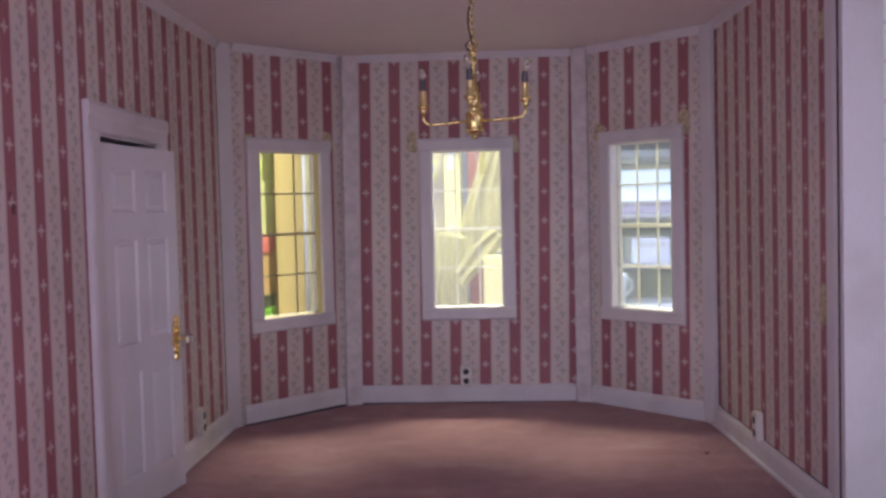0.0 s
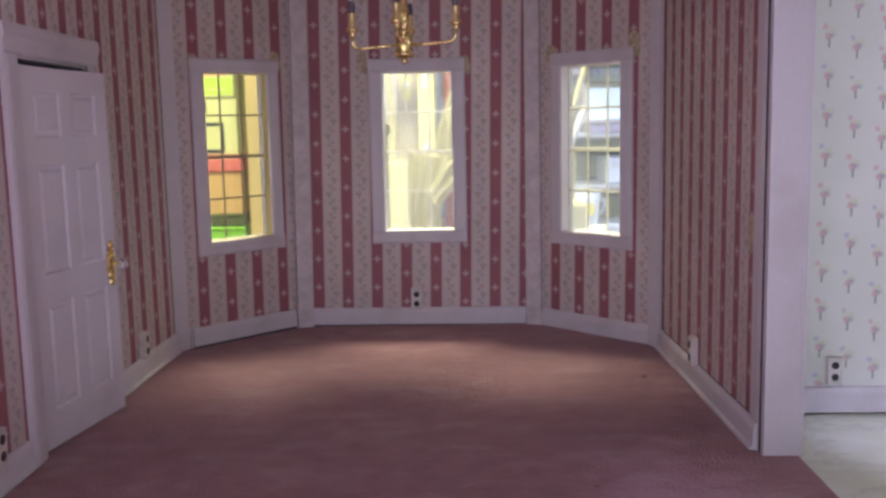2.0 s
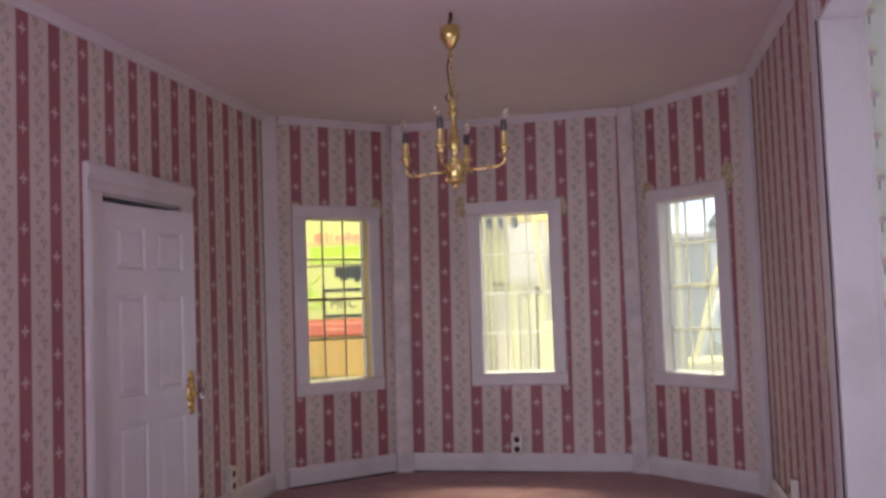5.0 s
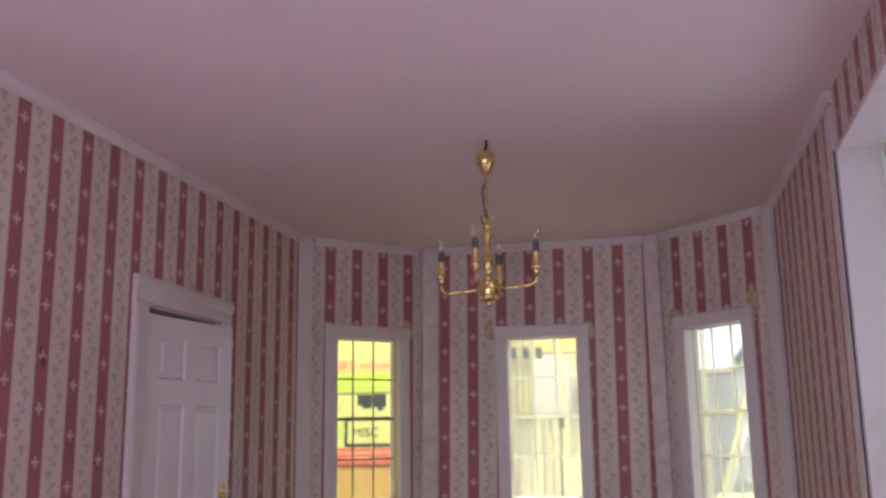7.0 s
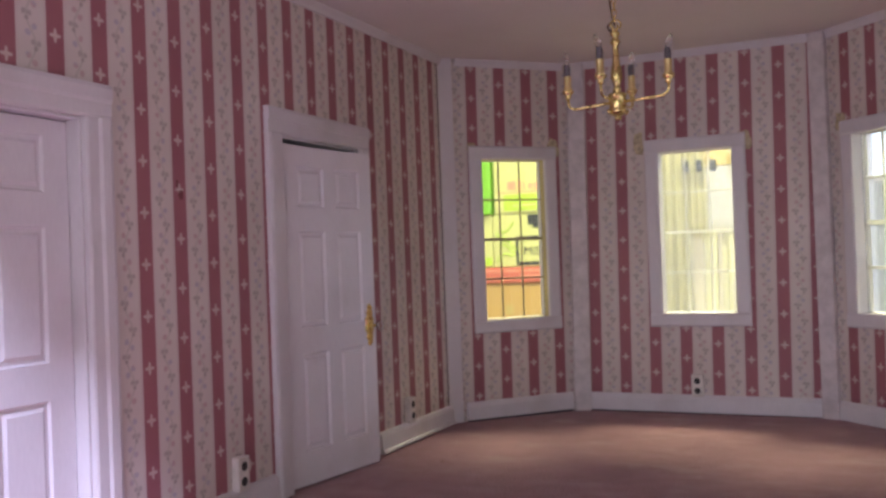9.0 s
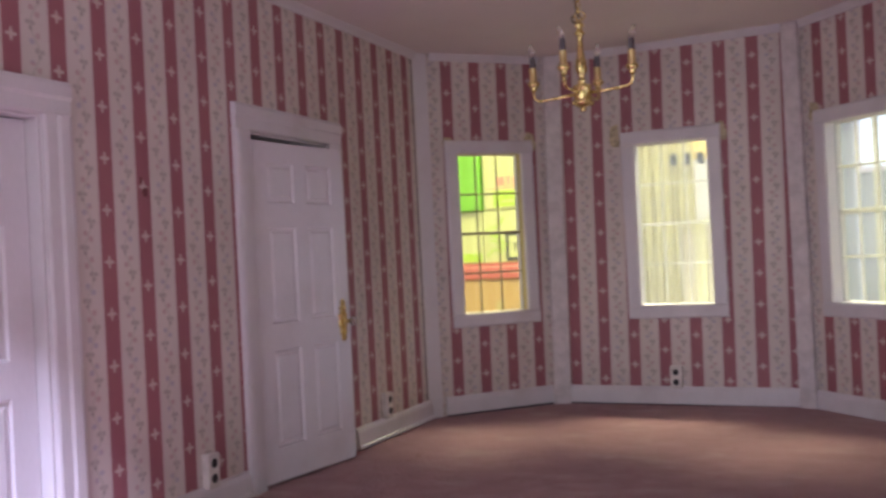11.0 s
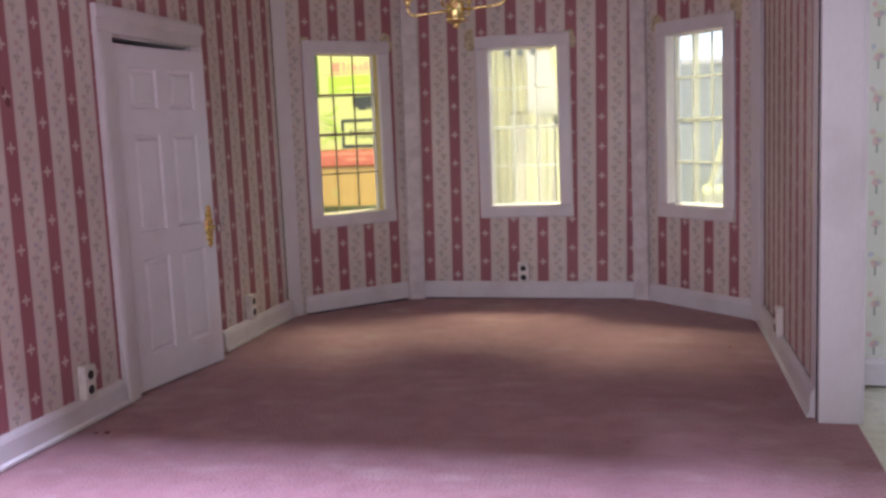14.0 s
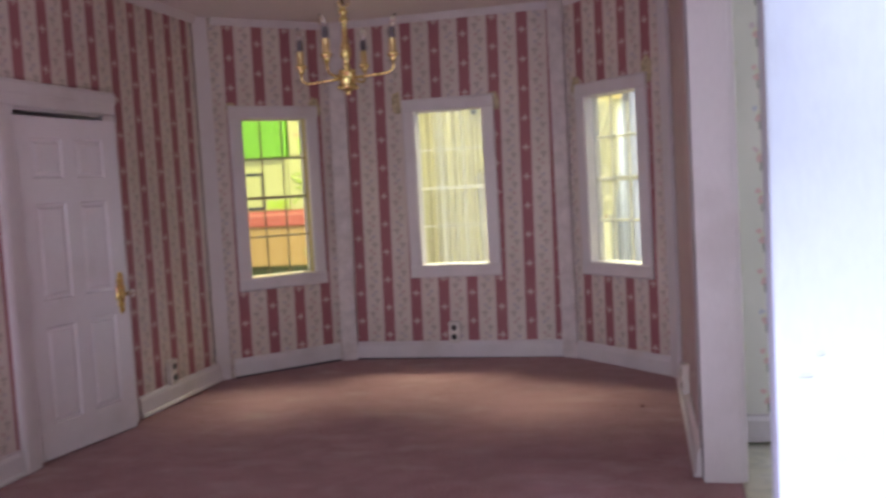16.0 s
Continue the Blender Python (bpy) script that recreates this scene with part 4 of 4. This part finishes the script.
def curtain(x0, x1, y, z0, z1, folds, depth, label, seed):
    rnd = random.Random(seed)
    bm, nx, nz = bmesh.new(), folds * 10, 16
    phase = [rnd.uniform(-0.5, 0.5) for _ in range(folds + 2)]
    grid = []
    for j in range(nz + 1):
        row = []
        for i in range(nx + 1):
            t = i / nx
            w = depth * (0.6 + 0.4 * math.sin(3.1 * t + 1.3 * phase[0])) * math.sin(2 * math.pi * folds * t + phase[int(t * folds)] * 0.8 + 0.3 * math.sin(j * 0.35))
            w += 0.3 * depth * math.sin(4.7 * math.pi * folds * t + j * 0.1)
            row.append(bm.verts.new((x0 + (x1 - x0) * t + 0.12 * math.sin(j * 0.5 + i), y + w, z0 + (z1 - z0) * j / nz)))
        grid.append(row)
    for a, b in zip(grid, grid[1:]):
        for i in range(nx):
            bm.faces.new((a[i], a[i + 1], b[i + 1], b[i]))
    bmesh.ops.solidify(bm, geom=bm.faces[:], thickness=0.12)
    return tagged(finish("curtain", bm, CLOTH, smooth=True), label, "curtain")


curtain(-38.5, -24.9, 199.0, REAR + 0.1, 34.0, 7, 0.5, "pleated cream cloth curtain hanging to the table", 3)
curtain(-25.2, -21.2, 199.4, 15.2, 34.0, 3, 0.16, "short pale sheer cloth hanging over sticks", 5)
tagged(finish("curtain_rail", box(-40, 6, 200.6, 202.0, 28.6, 32.6, 0.2), PINE), "tan wooden rail with dark clips", "rail")
for x in (-39.2, 5.4):
    tagged(finish("rail_post", tube([(x, 201.3, REAR), (x, 201.3, 28.5)], 0.5), STEEL, smooth=True), "thin grey upright holding a curtain rail", "post")
for x in (-25.6, -22.9, -20.2, -3.2):
    tagged(finish("rail_clip", box(x, x + 1.0, 198.0, 200.58, 27.6, 29.8, 0.08), INK), "small dark clip on a wooden rail", "clip", "clips on the rail")

tall = carton("cream_box", -7.4, 202.0, REAR, 3.6, 14, 46.0, CREAM_CARD, "tall cream carton with small printed marks")
for z in (17.6, 34.0):
    for k, (a_, b_) in enumerate(((0.0, 1.1), (1.6, 2.5), (3.0, 4.2))):
        print_on(tall, "print", -0.9 + 0.15 * k, 0.1 + 0.1 * k, z + a_, z + b_, STEEL)
wide = carton("cream_box", -11.7, 206.5, REAR, 4.6, 14, 44.0, PALE_WOOD, "tall tan carton with a white paper label")
print_on(wide, "label", -1.0, 0.9, 31.4, 36.4, WHITE_CARD, 0.06)
print_on(wide, "print", -0.5, 0.4, 34.0, 35.4, STEEL, 0.1)
low = carton("cream_box", -13.3, 198.4, REAR, 4.2, 9, 18.0, CREAM_CARD, "pale cream carton in front of taller cartons")
back_box = carton("cream_box", -19.2, 207.5, REAR, 4.8, 12, 26.0, CREAM_CARD, "pale cream carton behind wooden sticks")
carton("cream_box", 1.0, 193.0, REAR, 4.1, 5, 15.2, CREAM_CARD, "bright cream carton standing in front of drapery")
carton("brown_box", -2.6, 236.0, REAR, 4.6, 10, 41.0, KRAFT_RED, "tall dull red-brown carton behind drapery")


tagged(finish("pale_board", box(-34, -9, 246, 248, REAR, 44, 0.3), PALE_BOARD), "large pale grey board standing behind cartons", "board")


def drape(a, b, c, d, folds, depth, label, seed):
    """A hanging cloth whose upper edge runs from a to b and whose lower edge runs from c to d."""
    a, b, c, d = (Vector(v) for v in (a, b, c, d))
    rnd = random.Random(seed)
    phase, bm, nx, nz, grid = rnd.uniform(0, 6), bmesh.new(), folds * 9, 18, []
    for j in range(nz + 1):
        t, row = j / nz, []
        for i in range(nx + 1):
            u = i / nx
            v = a.lerp(b, u).lerp(c.lerp(d, u), t)
            v.y += depth * (0.5 + 0.5 * t) * (math.sin(2 * math.pi * folds * u + phase + 0.9 * math.sin(3 * t)) + 0.35 * math.sin(11 * u + 5 * t + phase))
            v.x += 0.35 * math.sin(7 * t + 4 * u + phase)
            row.append(bm.verts.new(v))
        grid.append(row)
    for r, q in zip(grid, grid[1:]):
        for i in range(nx):
            bm.faces.new((r[i], r[i + 1], q[i + 1], q[i]))
    bmesh.ops.solidify(bm, geom=bm.faces[:], thickness=0.12)
    return tagged(finish("drapery", bm, CLOTH, smooth=True), label, "cloth")


drape((-0.6, 200, 29), (6.0, 201, 29), (-6.4, 200, 7.0), (3.4, 201, 4.5), 3, 0.55, "cream cloth draped slantwise between cartons", 2)
drape((0.6, 198, 10.0), (4.0, 198, 8.0), (-7.4, 198.5, 1.5), (-5.0, 198.5, -3.0), 2, 0.4, "beige cloth band slung slantwise below a drape", 4)
drape((-11.6, 199.5, 9.8), (-3.2, 200, 8.0), (-12.0, 199.5, REAR + 0.2), (-5.6, 200, REAR + 0.2), 3, 0.45, "pale cream cloth hanging down to the table", 6)


def plank(a, b, w, t, mat, label, name="plank"):
    """A board from a to b."""
    a, b = Vector(a), Vector(b)
    d = b - a
    bm = box(-w / 2, w / 2, -t / 2, t / 2, 0, d.length, 0.15)
    ob = finish(name, bm, mat)
    m = d.to_track_quat("Z", "Y").to_matrix().to_4x4()
    m.translation = a * CM
    ob.matrix_world = m
    return tagged(ob, label, "board")


plank((-14.0, 199.6, 9.2), (-15.9, 200.2, 33), 1.7, 0.5, CLOTH, "narrow cream cloth strip hanging almost upright", "cloth_strip")
for i, (x, w, top) in enumerate(((-23.9, 2.2, 15.0), (-22.0, 1.1, 15.2), (-20.7, 1.3, 15.4), (-19.5, 0.9, 14.9), (-18.5, 1.0, 12.2), (-17.5, 0.9, 14.3), (-16.6, 0.8, 13.6), (-15.7, 0.9, 12.8), (-14.7, 0.8, 10.9))):
    plank((x, 202.6 + 0.4 * math.sin(2 * i), REAR), (x + 0.3 * math.sin(3 * i), 203.6, top), w, 0.6, PALE_WOOD if i % 3 == 0 else CREAM_CARD, "pale wooden stick standing upright on the table", "stick")

# seen through the hazy window
plank((12.3, 150, -4.5), (20.4, 152, 23.0), 1.4, 0.5, CLOTH, "cream cloth strip stretched slantwise", "cloth_strip")
plank((14.2, 151, 1.0), (20.6, 153, 17.0), 1.9, 0.5, SHEER, "pale sheer strip stretched slantwise", "cloth_strip")
plank((12.2, 148, -16), (12.5, 148, 30), 1.35, 0.8, CLOTH, "narrow cream cloth hanging upright", "cloth_strip")
plank((9.7, 149, -16), (9.9, 149, 30), 1.1, 0.6, SHEER, "narrow pale sheer cloth hanging upright", "cloth_strip")
plank((18.7, 154, -16), (18.9, 154, 10.2), 1.0, 0.6, PALE_WOOD, "pale wooden stick standing upright", "stick")
stand = thing("side_table", Matrix.Translation((15.5, 144, -78)), "small pale board stand beside the bench", "table")
part("table_top", box(-7, 7, 0, 22, 60.0, 62.0, 0.2), PALE_WOOD, stand)
for x in (-6.5, 4.5):
    for y in (0.8, 19.0):
        part("leg", box(x, x + 2, y, y + 2, 0, 60.0, 0.1), PALE_WOOD, stand)
carton("cream_box", 16.6, 145.0, -16.0, 6.6, 12, 17.8, CREAM_CARD, "pale cream carton on a small stand")

shelf = thing("shelf_unit", Matrix.Translation((34, 198, REAR)), "grey steel shelf unit with white machines", "shelf")
for x in (-12, 12):
    for y in (0, 22):
        part("upright", box(x - 0.6, x + 0.6, y - 0.6, y + 0.6, 0, 38), STEEL, shelf)
for z in (12.0, 22.6):
    part("shelf_board", box(-12.5, 12.5, -0.8, 23, z, z + 0.8, 0.1), STEEL, shelf)
part("back_panel", box(-12, 12, 22.7, 23.2, 0, 25.6), SLATE, shelf)
# made-up board that blocks the fluorescent light so the shelves stay dim
part("light_blocker", box(-13, 13, -13, 23, 38.0, 39.2, 0.1), SLATE, shelf, "dark board added to keep lamp light off the shelf unit")
for x, w, z, h in ((34.2, 8.0, 1.65, 5.4), (35.0, 15.0, REAR, 4.4)):
    a = thing("machine", Matrix.Translation((x, 199, z + 0.03)), "white enamelled bench machine with dark panel", "machine", "bench machines")
    part("housing", box(-w / 2, w / 2, 0, 14, 0, h, 0.5), APPLIANCE, a)
    part("panel", box(-w / 2 + 1.2, w / 2 - 1.2, -0.12, 0.0, h * 0.62, h - 0.9, 0.04), STEEL, a)
tagged(finish("storage_bin", box(27, 40, 202, 214, 12.2, 14.0, 0.4), LILAC), "low lilac-grey bin on a steel shelf", "bin")
carton("white_box", 25.4, 190.5, REAR, 8.0, 7, 4.6, WHITE_PLAIN, "low white box under a jug")
mug = thing("jug", Matrix.Translation((25.4, 193.8, REAR + 4.95)) @ Matrix.Scale(0.72, 4), "white jug with a yellow label", "jug")
part("body", lathe([(3.2, 0), (3.4, 0.4), (4.0, 6.6), (4.3, 8.6), (4.0, 8.9)], 28), APPLIANCE, mug, smooth=True)
sticker = box(-1.9, 1.9, -3.98, -3.9, 3.0, 6.2, 0.03)
part("label", sticker, YELLOW, mug, "yellow paper label")
part("handle", tube([(3.6, 0, 7.2), (5.2, 0, 7.0), (5.4, 0, 4.5), (3.7, 0, 2.6)], 0.35), APPLIANCE, mug, smooth=True)

win = thing("window_workshop", Matrix.Translation((36, 299.6, 0)), "workshop window with pale daylight sky", "window", kind="structure")
part("pane", box(-26, 0, -0.2, 0.3, 31, 66), SKY_GLOW, win, "bright pale blue window pane")
part("pane", box(2, 28, -0.2, 0.3, 15.5, 25), SKY_GLOW, win, "bright pale blue window pane")
for x0, x1, z0, z1 in ((-26, 0, 31, 66), (2, 28, 15.5, 25)):
    for x in (x0 - 1.6, x1):
        part("window_frame", box(x, x + 1.6, -1.6, 0.35, z0, z1, 0.1), WHITE, win)
    for z in (z0 - 1.6, z1):
        part("window_frame", box(x0 - 1.6, x1 + 1.6, -1.5, 0.35, z, z + 1.6, 0.1), WHITE, win)
cabinet = thing("wall_cabinet", Matrix.Translation((52, 270, 27)), "dark slate cabinet hung on the workshop wall", "cabinet")
part("body", box(-15, 26, 0, 29.9, 0, 46, 0.3), SLATE, cabinet)
for x0, x1 in ((-14.5, 5.2), (5.8, 25.5)):
    part("cabinet_door", box(x0, x1, -1.2, -0.01, 0.5, 45.5, 0.2), SLATE, cabinet)

for x, y, z, half in ((4, 162, 120, 68), (0, -60, 127, 64)):
    lamp = thing("fluorescent_fitting", Matrix.Translation((x, y, z)), "white batten fluorescent fitting hung from the ceiling", "lamp", "ceiling fittings")
    part("housing", box(-half, half, -19, 19, 3, 9, 0.5), APPLIANCE, lamp)
    for dx in (-half * 0.8, half * 0.8):
        part("hanger", tube([(dx, 0, 9), (dx, 0, 190 - z)], 0.4), STEEL, lamp)
south = thing("window_front", Matrix.Translation((-20, -239.6, 30)), "large workshop window with daylight behind the camera", "window", kind="structure")
for x in (-80, 0, 76):
    part("window_frame", box(x, x + 4, 0.1, 3, -50, 50, 0.2), WHITE, south)
for z in (-50, 46):
    part("window_frame", box(-76, 76, 0.2, 2.8, z, z + 4, 0.2), WHITE, south)

side = thing("window_side", Matrix.Translation((299.6, 205, 70)), "wide workshop window letting in cool daylight", "window", kind="structure")
for y in (-66, -2, 62):
    part("window_frame", box(-3, -0.1, y, y + 4, -50, 50, 0.2), WHITE, side)
for z in (-54, 50):
    part("window_frame", box(-2.8, -0.2, -66, 66, z, z + 4, 0.2), WHITE, side)

# ---------------------------------------------------------------- crumbs and smudges
for i, (x, y, s) in enumerate(((-15.1, 35.5, 0.09), (-14.6, 35.6, 0.14), (12.4, 53.4, 0.13), (7.7, 37.2, 0.07), (-12.3, 49.7, 0.08))):
    bm = bmesh.new()
    bmesh.ops.create_icosphere(bm, subdivisions=1, radius=s)
    rnd = random.Random(i)
    for v in bm.verts:
        v.co *= rnd.uniform(0.7, 1.25)
        v.co.z *= 0.5
    crumb = finish("crumb", bm, BROWN)
    crumb.location = (x * CM, y * CM, s * 0.35 * CM)
    tagged(crumb, "tiny dark crumb lying on rose carpet", "crumb", "crumbs on the carpet")
for x, z, w, h in ((17.05, 8.0, 0.3, 0.16), (17.4, 8.5, 0.16, 0.14)):
    smudge = part("smudge", blot(w, h, 0.01, 11), STEEL, bpy.data.objects["wall_front"])
    smudge.location = (x * CM, 23.795 * CM, z * CM)
